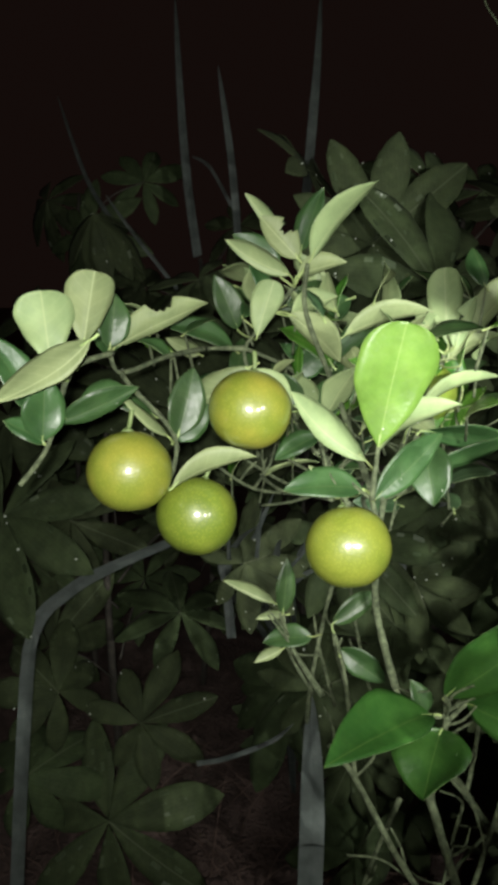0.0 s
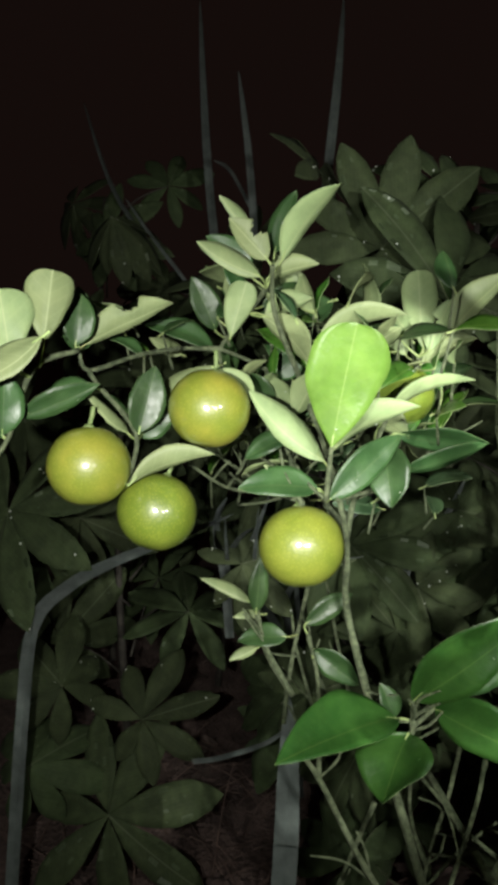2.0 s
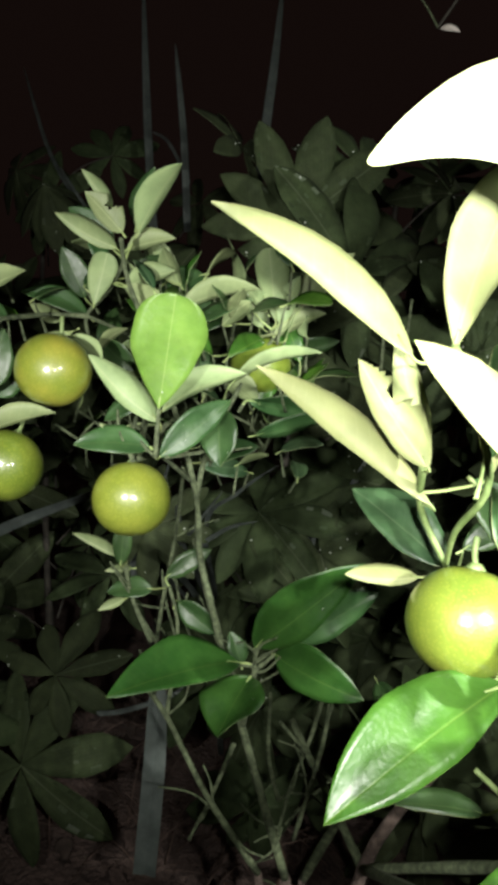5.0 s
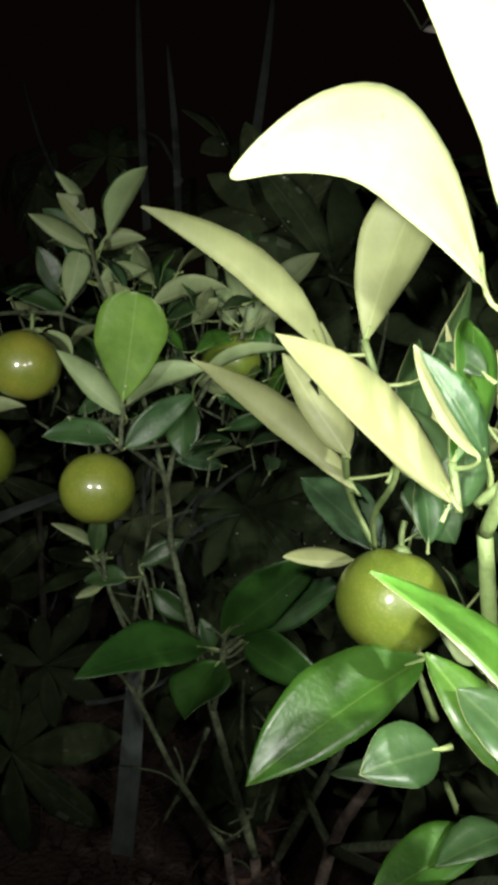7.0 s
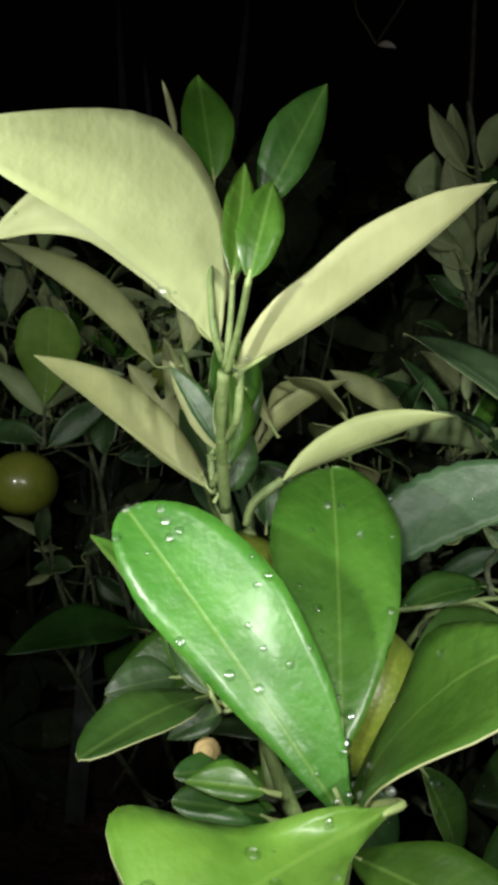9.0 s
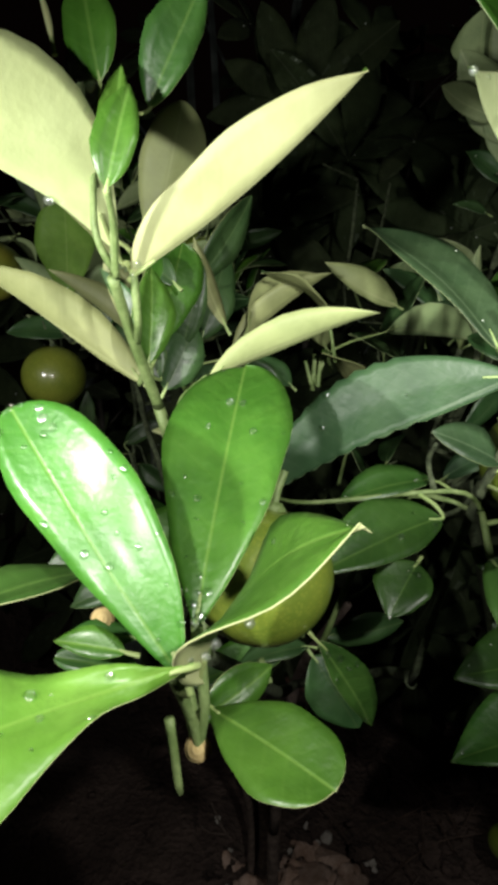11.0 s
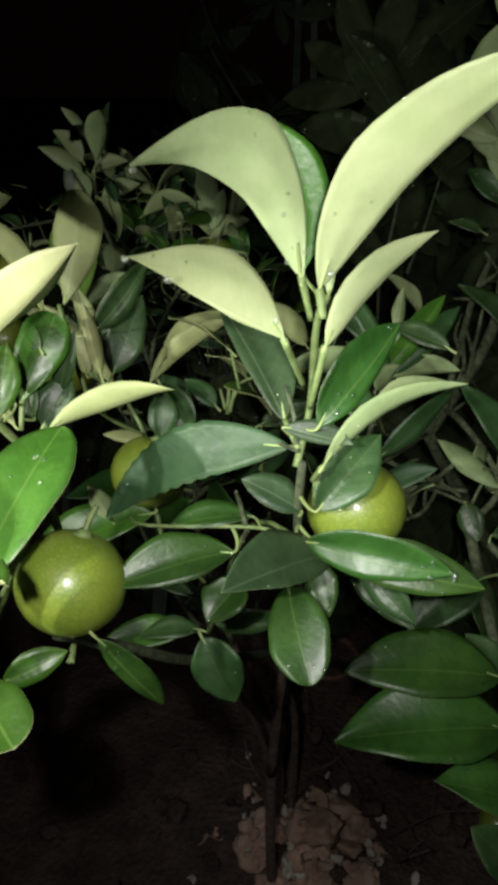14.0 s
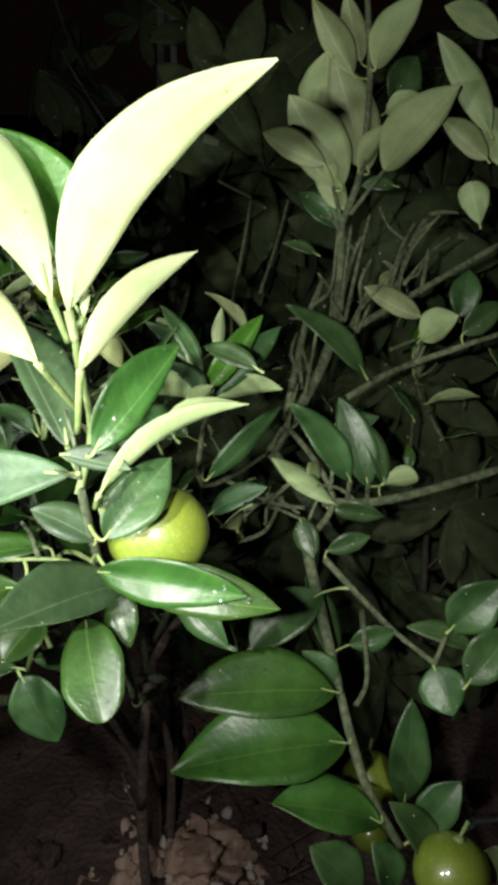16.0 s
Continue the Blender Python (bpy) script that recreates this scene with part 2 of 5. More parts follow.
def blade(length, width, bend, fold, shape, seed, bite=False, saw=False, twist=0.0, rows=14, cols=3, sickle=0.0, wave=1.0, skew=0.0, side=1):
    """A leaf blade in its own axes: x along it, z out of its upper face. Slot 0 is the upper skin, slot 1 the lower."""
    rnd = random.Random(seed)
    a, b = shape
    top = (a / (a + b)) ** a * (b / (a + b)) ** b
    bm = bmesh.new()
    phase, amp = rnd.uniform(0, 6.28), rnd.uniform(0.015, 0.05) * width * wave
    rim = 0.00015 if width > 0.008 else 0.00006
    bite_at, bite_side = rnd.uniform(0.45, 0.7), side
    lay = []
    for face in (1, -1):
        grid = []
        for i in range(rows + 1):
            s = 0.5 - 0.5 * math.cos(math.pi * (i + 0.02) / (rows + 0.04))
            w = 0.5 * width * max(0.02, (s ** a) * ((1 - s) ** b) / top)
            bow = 4 * s * (1 - s)
            if skew:
                bow = (1 - abs(skew)) * bow + abs(skew) * 6.75 * s * (1 - s) * (1 - s if skew > 0 else s)
            line = []
            for j in range(-cols, cols + 1):
                u = j / cols
                ww = w * (1 + 0.035 * math.sin(7 * s + 2 * phase + 2 * (j > 0)) + 0.02 * math.sin(19 * s + phase + 3 * (j > 0)))
                if bite and u * bite_side > 0:
                    if bite == 2 and s > 0.4:
                        ww = w * (0.05 if 0.5 < s < 0.68 else 0.75 + 0.2 * math.sin(i * 2.9))
                    near = abs(s - bite_at)
                    if bite == 1 and near < 0.13:
                        ww = w * ((0.16 if near < 0.08 else 0.62) + 0.12 * math.sin(i * 2.3))
                if saw and s > 0.3:
                    ww = w * (0.92 + 0.08 * (i % 2))
                y = u * ww
                z = fold * abs(y) + bend * length * 4 * s * (1 - s) - bend * length * 0.6 * s * s * (1 - s)
                z += amp * abs(u) * math.sin(phase + 9 * s + 2 * u)
                lean = twist * s
                yy, zz = y * math.cos(lean), z + y * math.sin(lean)
                line.append(bm.verts.new((s * length, yy + sickle * length * bow, zz + face * (0.00016 if 0 < i < rows and abs(j) < cols else rim))))
            grid.append(line)
        lay.append(grid)
    n = 2 * cols
    for f, grid in enumerate(lay):
        for i in range(rows):
            for j in range(n):
                q = (grid[i][j], grid[i + 1][j], grid[i + 1][j + 1], grid[i][j + 1])
                bm.faces.new(q if f == 0 else q[::-1]).material_index = f
    t, u = lay
    for i in range(rows):
        bm.faces.new((t[i + 1][0], t[i][0], u[i][0], u[i + 1][0])).material_index = 1
        bm.faces.new((t[i][n], t[i + 1][n], u[i + 1][n], u[i][n])).material_index = 1
    bm.normal_update()
    return bm


def tube(points, r0, r1, sides=7, knobs=0.0, seed=0):
    """A tapering round stem through the points, smoothed, with small knobs."""
    rnd = random.Random(seed)
    pts = [Vector(p) for p in points]
    fine = []
    for i in range(len(pts) - 1):
        p0, p1, p2, p3 = pts[max(i - 1, 0)], pts[i], pts[i + 1], pts[min(i + 2, len(pts) - 1)]
        for k in range(5):
            t = k / 5
            fine.append(0.5 * ((2 * p1) + (p2 - p0) * t + (2 * p0 - 5 * p1 + 4 * p2 - p3) * t * t + (3 * p1 - p0 - 3 * p2 + p3) * t ** 3))
    fine.append(pts[-1])
    bm = bmesh.new()
    rings = []
    for i, p in enumerate(fine):
        d = (fine[min(i + 1, len(fine) - 1)] - fine[max(i - 1, 0)]).normalized()
        side = d.cross(Vector((0.3, 0.9, 0.2))).normalized()
        up = side.cross(d)
        r = (r0 + (r1 - r0) * i / (len(fine) - 1)) * (1 + knobs * rnd.uniform(-0.6, 1.0))
        rings.append([bm.verts.new(p + r * (math.cos(6.2832 * k / sides) * side + math.sin(6.2832 * k / sides) * up)) for k in range(sides)])
    for a, b in zip(rings, rings[1:]):
        for k in range(sides):
            bm.faces.new((a[k], a[(k + 1) % sides], b[(k + 1) % sides], b[k]))
    bm.faces.new(rings[0][::-1])
    bm.faces.new(rings[-1])
    bmesh.ops.recalc_face_normals(bm, faces=bm.faces)
    return bm


COUNT = [0]
WET = []
LEAF_LABEL = {"y": "bright lime-green leaf, notched pale tip", "y2": "young light-green upright leaf", "g": "leaf with greyish bloom"}


def frame_of(x, y, z, az, el, spin):
    """Local x along azimuth and elevation; local z out of the upper face, spun about the leaf's axis."""
    a, e = radians(az), radians(el)
    d = Vector((math.cos(e) * math.cos(a), math.cos(e) * math.sin(a), math.sin(e)))
    up = (Vector((0, 0, 1)) - d.z * d).normalized()
    n = Matrix.Rotation(radians(spin), 3, d) @ up
    m = Matrix((d, n.cross(d), n)).transposed().to_4x4()
    return Matrix.Translation((x, y, z)) @ m


STEMS = {}


def joint(plant, p, along, reach):
    """The nearest place on the plant's twigs, not above p, to which a leaf stalk runs."""
    near = [q for q in STEMS.get(plant.name, ()) if q.z < p.z + 0.002 and (q - p).length < reach and (q - p).dot(along) < 0.2 * (q - p).length]
    return min(near, key=lambda q: (q - p).length) if near else None


def leaf(plant, x, y, z, az, el, spin, length, width, bend, sickle, kind):
    """One citrus leaf with its short stalk."""
    COUNT[0] += 1
    bite, saw, folded = kind.count("b"), "s" in kind, kind.count("f")
    wet, hung = kind.count("w"), kind.count("h")
    kind = kind.strip("bsfwh")
    shape = SHAPES[{"y": "o", "V": "V", "r": "r", "E": "r", "R": "q", "v": "v", "l": "l", "k": "k"}.get(kind, "")]
    rnd = random.Random(COUNT[0])
    fold = rnd.uniform(0.12, 0.34) if kind not in ("y", "v") else 0.12
    fold = (fold, 0.8, 1.2)[folded]
    place = frame_of(x, y, z, az, el, spin)
    fine = width > 0.014
    bm = blade(length, width, bend, fold, shape, COUNT[0], bite, saw, rnd.uniform(-0.35, 0.35) if kind not in ("y", "v", "V", "l", "k") else 0.0, 44 if saw or bite else 22 if fine else 12, 4 if fine else 3 if bite else 2, sickle, 2.2 if kind == "V" else 1.0, SKEW.get(kind, 0.0), 1 if bite == 2 or place.col[1].z > 0 else -1)
    # underside by plant, depth and height: leaves closer to the torch get paler skins
    ob = part("leaf", bm, [TOPS[kind], M_UNDER_YOUNG_LIT if plant == B and y < 0.112 else M_UNDER_WARM if plant == B else M_UNDER_PALE if plant == C and z > 0.64 else M_UNDER], plant, LEAF_LABEL.get(kind, ""), place)
    s = max(0.0006, min(0.0009, width * 0.045))
    back = 0.03 if kind in ("v", "V", "E") else 0.07
    head = [(-0.02 * length, -0.08 * sickle * length, -0.005 * length), (0.10 * length, 0.36 * sickle * length, bend * length * 0.33)]
    foot = joint(plant, place.translation, place.col[0].to_3d(), min(0.030, 0.55 * length))
    if foot is None:
        head.insert(0, (-0.5 * back * length - 0.002, -0.2 * sickle * length, -0.03 * length))
    else:
        p = place.inverted() @ foot
        if p.length > 0.006:
            head.insert(0, 0.45 * p + Vector((-0.12 * p.length, 0, 0)))
        head.insert(0, p)
    stalk = tube(head, s, s * 0.5, 6)
    part("petiole", stalk, M_PETIOLE, ob, "", place)
    if wet or hung:
        WET.append((ob, place, wet, hung))
    return ob


def fruit(plant, x, y, z, r, turning=0):
    """A small round citrus fruit, slightly flattened, with a calyx and a stylar scar."""
    COUNT[0] += 1
    rnd = random.Random(COUNT[0])
    bm = bmesh.new()
    bmesh.ops.create_uvsphere(bm, u_segments=40, v_segments=24, radius=r)
    for v in bm.verts:
        c = v.co / r
        dent = 0.05 * math.exp(-((1 - c.z) / 0.06)) + 0.03 * math.exp(-((1 + c.z) / 0.03))
        v.co *= 1 - dent + 0.012 * noise.noise(c * 1.6 + Vector((COUNT[0], 0, 0)))
        v.co.z *= 0.96
    place = pose(x, y, z, rnd.uniform(-34, -16), rnd.uniform(-12, 12), 0) @ pose(0, 0, 0, 0, 0, rnd.uniform(0, 360))
    ob = part("fruit", bm, (M_GREENPEEL, M_UNRIPE, M_TURNING)[turning], plant, "round citrus fruit turning yellow" if turning == 2 else "round green unripe citrus fruit", place)
    cal = bmesh.new()
    bmesh.ops.create_cone(cal, cap_ends=True, segments=10, radius1=r * 0.2, radius2=r * 0.09, depth=r * 0.12, matrix=Matrix.Translation((0, 0, r * 0.955)))
    for v in cal.verts:
        if v.co.z < r * 0.95:
            k = math.atan2(v.co.y, v.co.x)
            v.co.xy *= 1 + 0.25 * math.cos(5 * k)
    part("calyx", cal, M_GREENTWIG, ob, "", place)
    part("fruit_stalk", tube([(0, 0, r * 0.93), (0.001, 0.001, r * 1.2), (0.002, 0.001, r * 1.45)], 0.0009, 0.0011, 6), M_GREENTWIG, ob, "", place)
    return ob


def twig(plant, r0, r1, *points):
    COUNT[0] += 1
    green = plant == B and r0 < 0.0026 or plant == C and r0 < 0.0015
    ends = [Vector(p) for p in points]
    for a, b in zip(ends, ends[1:]):
        STEMS.setdefault(plant.name, []).extend(a.lerp(b, k / 8) for k in range(9))
    return part("branch", tube(points, r0, r1, 9, 0.04 if green else 0.12, COUNT[0]), M_GREENTWIG if green else M_TRUNK if r0 > 0.0027 and points[0][2] < 0.2 and plant != D else M_BARK, plant)


# ---- ground ----
def ground():
    bm = bmesh.new()
    xs = [-30, -8, -3] + [-1.5 + 0.05 * i for i in range(71)] + [3.5, 9, 30]
    ys = [-30, -8, -2] + [-0.6 + 0.05 * i for i in range(61)] + [3.5, 9, 30]
    rows = [[bm.verts.new((x, y, -0.03 + 0.03 * noise.noise((x * 3, y * 3, 0)) + 0.015 * noise.noise((x * 11, y * 11, 3)))) for x in xs] for y in ys]
    for a, b in zip(rows, rows[1:]):
        for i in range(len(xs) - 1):
            bm.faces.new((a[i], a[i + 1], b[i + 1], b[i]))
    ob = new("ground", mesh_of("ground", bm, [M_SOIL]))
    return tagged(ob, "dark damp bare garden soil at night", "ground", kind="structure")


ground()

# ---- the citrus shrubs ----
A = thing("citrus_shrub", 0.130, 0.420, -0.03, "bushy citrus shrub with round green-yellow fruits, lit by torch", "shrub", "citrus shrubs")
B = thing("citrus_shrub", 0.170, 0.360, -0.03, "wet citrus shrub with pale upright new leaves", "shrub", "citrus shrubs")
C = thing("citrus_shrub", 0.165, 0.370, -0.03, "wet citrus shrub with broad glossy leaves and pale tips", "shrub", "citrus shrubs")
D = thing("citrus_shrub", 0.330, 0.450, -0.03, "taller open citrus shrub with bare twigs", "shrub", "citrus shrubs")

twig(A, 0.0026, 0.0013, (0.1373, 0.3467, 0.3008), (0.1060, 0.3542, 0.3931), (0.0870, 0.3650, 0.4492), (0.0764, 0.3631, 0.4906), (0.0753, 0.3509, 0.5277), (0.0684, 0.3470, 0.5590))
twig(A, 0.0016, 0.0010, (0.0684, 0.3470, 0.5590), (0.0519, 0.3549, 0.6011), (0.0368, 0.3513, 0.6377), (0.0370, 0.3356, 0.6591))
twig(A, 0.0016, 0.0010, (0.0751, 0.3515, 0.5306), (0.0792, 0.3575, 0.5543), (0.0949, 0.3783, 0.5920), (0.1083, 0.3950, 0.6130))
twig(A, 0.0014, 0.0008, (0.0731, 0.3526, 0.5364), (0.0649, 0.3251, 0.5553), (0.0655, 0.2968, 0.5667))
twig(A, 0.0012, 0.0009, (-0.0140, 0.3753, 0.6188), (-0.0274, 0.3430, 0.6172), (-0.0430, 0.3199, 0.6116), (-0.0482, 0.3215, 0.6200))
twig(A, 0.0014, 0.0010, (0.0059, 0.3769, 0.6190), (-0.0140, 0.3753, 0.6188))
twig(A, 0.0012, 0.0009, (0.0304, 0.3654, 0.6496), (0.0169, 0.3810, 0.6330), (0.0059, 0.3769, 0.6190), (0.0092, 0.3739, 0.6051))
twig(A, 0.0012, 0.0009, (-0.0430, 0.3199, 0.6116), (-0.0374, 0.3140, 0.6064), (-0.0157, 0.3009, 0.5875), (-0.0170, 0.2911, 0.5683))
twig(A, 0.0012, 0.0009, (-0.0432, 0.3080, 0.6213), (-0.0556, 0.2901, 0.6147), (-0.0601, 0.2739, 0.5880), (-0.0685, 0.2651, 0.5742))
twig(A, 0.0015, 0.0009, (0.0508, 0.3242, 0.5560), (0.0450, 0.3596, 0.5770), (0.0337, 0.3858, 0.6042), (0.0059, 0.3769, 0.6190))
twig(A, 0.0012, 0.0009, (0.0567, 0.2905, 0.5639), (0.0521, 0.3061, 0.5663), (0.0477, 0.3286, 0.5757))
twig(A, 0.0012, 0.0009, (0.0661, 0.2945, 0.5649), (0.0674, 0.2927, 0.5873))
twig(A, 0.0020, 0.0012, (0.1221, 0.3287, 0.3196), (0.0911, 0.3261, 0.3685), (0.0671, 0.3284, 0.4125), (0.0537, 0.3306, 0.4282))
twig(A, 0.0016, 0.0009, (0.0508, 0.3583, 0.4378), (0.0316, 0.3811, 0.4568), (0.0260, 0.3870, 0.4848))
twig(A, 0.0014, 0.0009, (0.0671, 0.3284, 0.4125), (0.0634, 0.3705, 0.4400), (0.0564, 0.3757, 0.4656))
twig(A, 0.0015, 0.0010, (0.1403, 0.3779, 0.3005), (0.1534, 0.3756, 0.3732), (0.1550, 0.3745, 0.4122))
twig(A, 0.0030, 0.0020, (0.1487, 0.3902, 0.2600), (0.1844, 0.3939, 0.3480), (0.1943, 0.3935, 0.3859), (0.2286, 0.4147, 0.4165))
twig(A, 0.0015, 0.0010, (0.1767, 0.3968, 0.3196), (0.1582, 0.4069, 0.3278), (0.1258, 0.4020, 0.3668))
twig(A, 0.0015, 0.0010, (0.1295, 0.3822, 0.3243), (0.1203, 0.3963, 0.3451), (0.1190, 0.3962, 0.3900))
twig(A, 0.0015, 0.0010, (0.0985, 0.3864, 0.3576), (0.0861, 0.3863, 0.3185), (0.0749, 0.3698, 0.2971))
twig(A, 0.0018, 0.0012, (0.1060, 0.3542, 0.3931), (0.1121, 0.3420, 0.4355), (0.1102, 0.3428, 0.4399))
twig(A, 0.0012, 0.0009, (0.1120, 0.3420, 0.4369), (0.1117, 0.3449, 0.4494))
twig(A, 0.0012, 0.0009, (0.1120, 0.3420, 0.4369), (0.1223, 0.3450, 0.4464))
twig(A, 0.0012, 0.0009, (0.1069, 0.3841, 0.6172), (0.1076, 0.4016, 0.6038), (0.0925, 0.3725, 0.5727))
twig(A, 0.0010, 0.0008, (0.0701, 0.2968, 0.5648), (0.0884, 0.3289, 0.5637), (0.0900, 0.3233, 0.5831))
twig(A, 0.0010, 0.0007, (0.0508, 0.3242, 0.5560), (0.0364, 0.3622, 0.5471), (0.0119, 0.3706, 0.5469), (-0.0066, 0.3622, 0.5606))
twig(A, 0.0010, 0.0007, (0.0465, 0.3437, 0.5528), (0.0282, 0.3823, 0.5473), (0.0113, 0.3928, 0.5535), (-0.0023, 0.3840, 0.5646))
twig(A, 0.0010, 0.0007, (0.0469, 0.3740, 0.5501), (0.0344, 0.3807, 0.5386), (0.0135, 0.3976, 0.5295))
twig(A, 0.0010, 0.0007, (0.0578, 0.3350, 0.5557), (0.0409, 0.3749, 0.5558), (0.0247, 0.3855, 0.5619))
twig(A, 0.0010, 0.0007, (0.0444, 0.3674, 0.5666), (0.0322, 0.4001, 0.5778), (0.0237, 0.4180, 0.6129))
twig(A, 0.0010, 0.0007, (0.0444, 0.3674, 0.5666), (0.0530, 0.4130, 0.5824), (0.0613, 0.4310, 0.6124))
twig(A, 0.0010, 0.0007, (0.0466, 0.3942, 0.4171), (0.0321, 0.3892, 0.4446), (0.0262, 0.3847, 0.4711))
twig(A, 0.0010, 0.0007, (0.0597, 0.4026, 0.4051), (0.0492, 0.4005, 0.4431), (0.0453, 0.4048, 0.4625))
twig(A, 0.0010, 0.0007, (0.0699, 0.4034, 0.4052), (0.0592, 0.4005, 0.4399), (0.0559, 0.3952, 0.4622))
twig(A, 0.0012, 0.0008, (0.0818, 0.4149, 0.4065), (0.0722, 0.4130, 0.4451), (0.0649, 0.4015, 0.4860))
twig(A, 0.0014, 0.0010, (0.0431, 0.3990, 0.3950), (0.0462, 0.3979, 0.4333), (0.0557, 0.3914, 0.4899), (0.0651, 0.3625, 0.5391))
twig(A, 0.0012, 0.0008, (0.1344, 0.4103, 0.2826), (0.1555, 0.4178, 0.3076), (0.1790, 0.4324, 0.3186))
twig(A, 0.0015, 0.0010, (0.1552, 0.4434, 0.3727), (0.1472, 0.4255, 0.3430), (0.1360, 0.4077, 0.3148), (0.1297, 0.3998, 0.2835))
leaf(A, 0.0674, 0.2927, 0.5873, -42, 78, 139, 0.0504, 0.0308, -0.03, 0.01, "y")
leaf(A, 0.0386, 0.3588, 0.6629, -43, 39, -27, 0.0484, 0.0137, 0.10, -0.06, "m")
leaf(A, 0.0333, 0.3748, 0.6670, -15, 70, 91, 0.0311, 0.0132, 0.05, 0.02, "d")
leaf(A, 0.0324, 0.3531, 0.6626, -166, 45, 84, 0.0257, 0.0143, 0.05, 0.07, "mb")
leaf(A, 0.0216, 0.3709, 0.6758, -172, 48, 107, 0.0236, 0.0074, 0.05, 0.07, "m")
leaf(A, 0.0284, 0.3562, 0.6551, -167, 27, 116, 0.0337, 0.0119, 0.10, 0.09, "m")
leaf(A, 0.0235, 0.3661, 0.6548, -174, 40, -74, 0.0298, 0.0152, 0.06, -0.05, "d")
leaf(A, 0.0321, 0.3626, 0.6548, 18, 16, -72, 0.0256, 0.0103, 0.08, -0.09, "m")
leaf(A, 0.0266, 0.3836, 0.6408, 34, 22, 98, 0.0282, 0.0129, 0.05, 0.05, "d")
leaf(A, 0.0295, 0.3724, 0.6362, 32, 19, -80, 0.0284, 0.0120, 0.08, -0.09, "m")
leaf(A, 0.0008, 0.3890, 0.6281, -158, 65, -89, 0.0300, 0.0153, 0.05, -0.03, "d")
leaf(A, 0.0126, 0.3686, 0.6252, -21, 72, -61, 0.0288, 0.0153, 0.05, -0.03, "r")
leaf(A, 0.0281, 0.3724, 0.6367, -32, -36, -97, 0.0371, 0.0151, 0.12, -0.08, "m")
leaf(A, -0.0028, 0.4064, 0.6159, -165, 19, -47, 0.0409, 0.0143, 0.08, -0.05, "d")
leaf(A, -0.0458, 0.3224, 0.6231, 2, 25, -76, 0.0453, 0.0138, 0.05, -0.09, "mb")
leaf(A, -0.0521, 0.3312, 0.6186, -58, 83, -180, 0.0303, 0.0177, 0.05, -0.00, "d")
leaf(A, -0.0581, 0.2755, 0.6194, -100, 80, 31, 0.0276, 0.0222, 0.05, 0.01, "r")
leaf(A, -0.0475, 0.2829, 0.6260, -30, 75, -38, 0.0289, 0.0189, 0.06, -0.02, "r")
leaf(A, -0.0372, 0.2590, 0.6298, -146, -31, 137, 0.0389, 0.0146, 0.12, 0.09, "m")
leaf(A, -0.0444, 0.3083, 0.6236, 75, 77, 42, 0.0222, 0.0150, 0.05, 0.01, "d")
leaf(A, -0.0623, 0.2740, 0.5896, 15, 86, 105, 0.0262, 0.0171, 0.05, 0.00, "d")
leaf(A, -0.0595, 0.2857, 0.5952, 20, 23, 106, 0.0345, 0.0116, 0.05, 0.05, "d")
leaf(A, -0.0616, 0.2739, 0.5890, -162, 32, -48, 0.0173, 0.0100, 0.05, -0.05, "d")
leaf(A, -0.0678, 0.2806, 0.5988, -163, 62, -51, 0.0361, 0.0151, 0.05, -0.03, "d")
leaf(A, -0.0145, 0.3010, 0.5879, 52, 72, 64, 0.0294, 0.0161, 0.05, 0.01, "d")
leaf(A, -0.0182, 0.3151, 0.5832, 19, 46, 91, 0.0217, 0.0150, 0.05, 0.04, "d")
leaf(A, -0.0367, 0.3086, 0.6052, -171, -20, -56, 0.0240, 0.0137, 0.05, -0.05, "d")
leaf(A, -0.0176, 0.2958, 0.5885, 153, 31, 167, 0.0311, 0.0067, 0.10, 0.08, "m")
leaf(A, 0.0137, 0.3352, 0.6143, -149, -30, 116, 0.0312, 0.0122, 0.12, 0.09, "r")
leaf(A, 0.0131, 0.3326, 0.6125, -23, -34, -96, 0.0252, 0.0096, 0.10, -0.08, "m")
leaf(A, -0.0148, 0.2892, 0.5685, 16, 19, -69, 0.0370, 0.0101, 0.12, -0.09, "m")
leaf(A, 0.0641, 0.3078, 0.5780, -173, 42, 122, 0.0435, 0.0139, 0.12, 0.08, "m")
leaf(A, 0.0624, 0.2991, 0.5682, -164, 1, -49, 0.0335, 0.0146, 0.08, -0.05, "d")
leaf(A, 0.0642, 0.2990, 0.5671, -172, 24, 153, 0.0265, 0.0100, 0.12, 0.09, "m")
leaf(A, 0.0563, 0.3823, 0.6259, -5, 16, -61, 0.0452, 0.0130, 0.12, -0.09, "m")
leaf(A, 0.1088, 0.3852, 0.6214, -128, 77, 38, 0.0393, 0.0179, 0.05, 0.01, "r")
leaf(A, 0.1208, 0.3877, 0.6279, -2, 49, -76, 0.0418, 0.0156, 0.08, -0.07, "m")
leaf(A, 0.1111, 0.3802, 0.6210, 10, 69, -91, 0.0273, 0.0116, 0.05, -0.04, "mb")
leaf(A, 0.1084, 0.3835, 0.6139, 11, 26, -77, 0.0307, 0.0113, 0.10, -0.09, "m")
leaf(A, 0.1011, 0.3940, 0.6172, -168, 63, 93, 0.0190, 0.0114, 0.05, 0.04, "m")
leaf(A, 0.0903, 0.3514, 0.5905, 36, 16, -73, 0.0582, 0.0088, 0.10, -0.09, "m")
leaf(A, 0.1086, 0.4514, 0.5963, 8, 17, 105, 0.0385, 0.0135, 0.05, 0.05, "d")
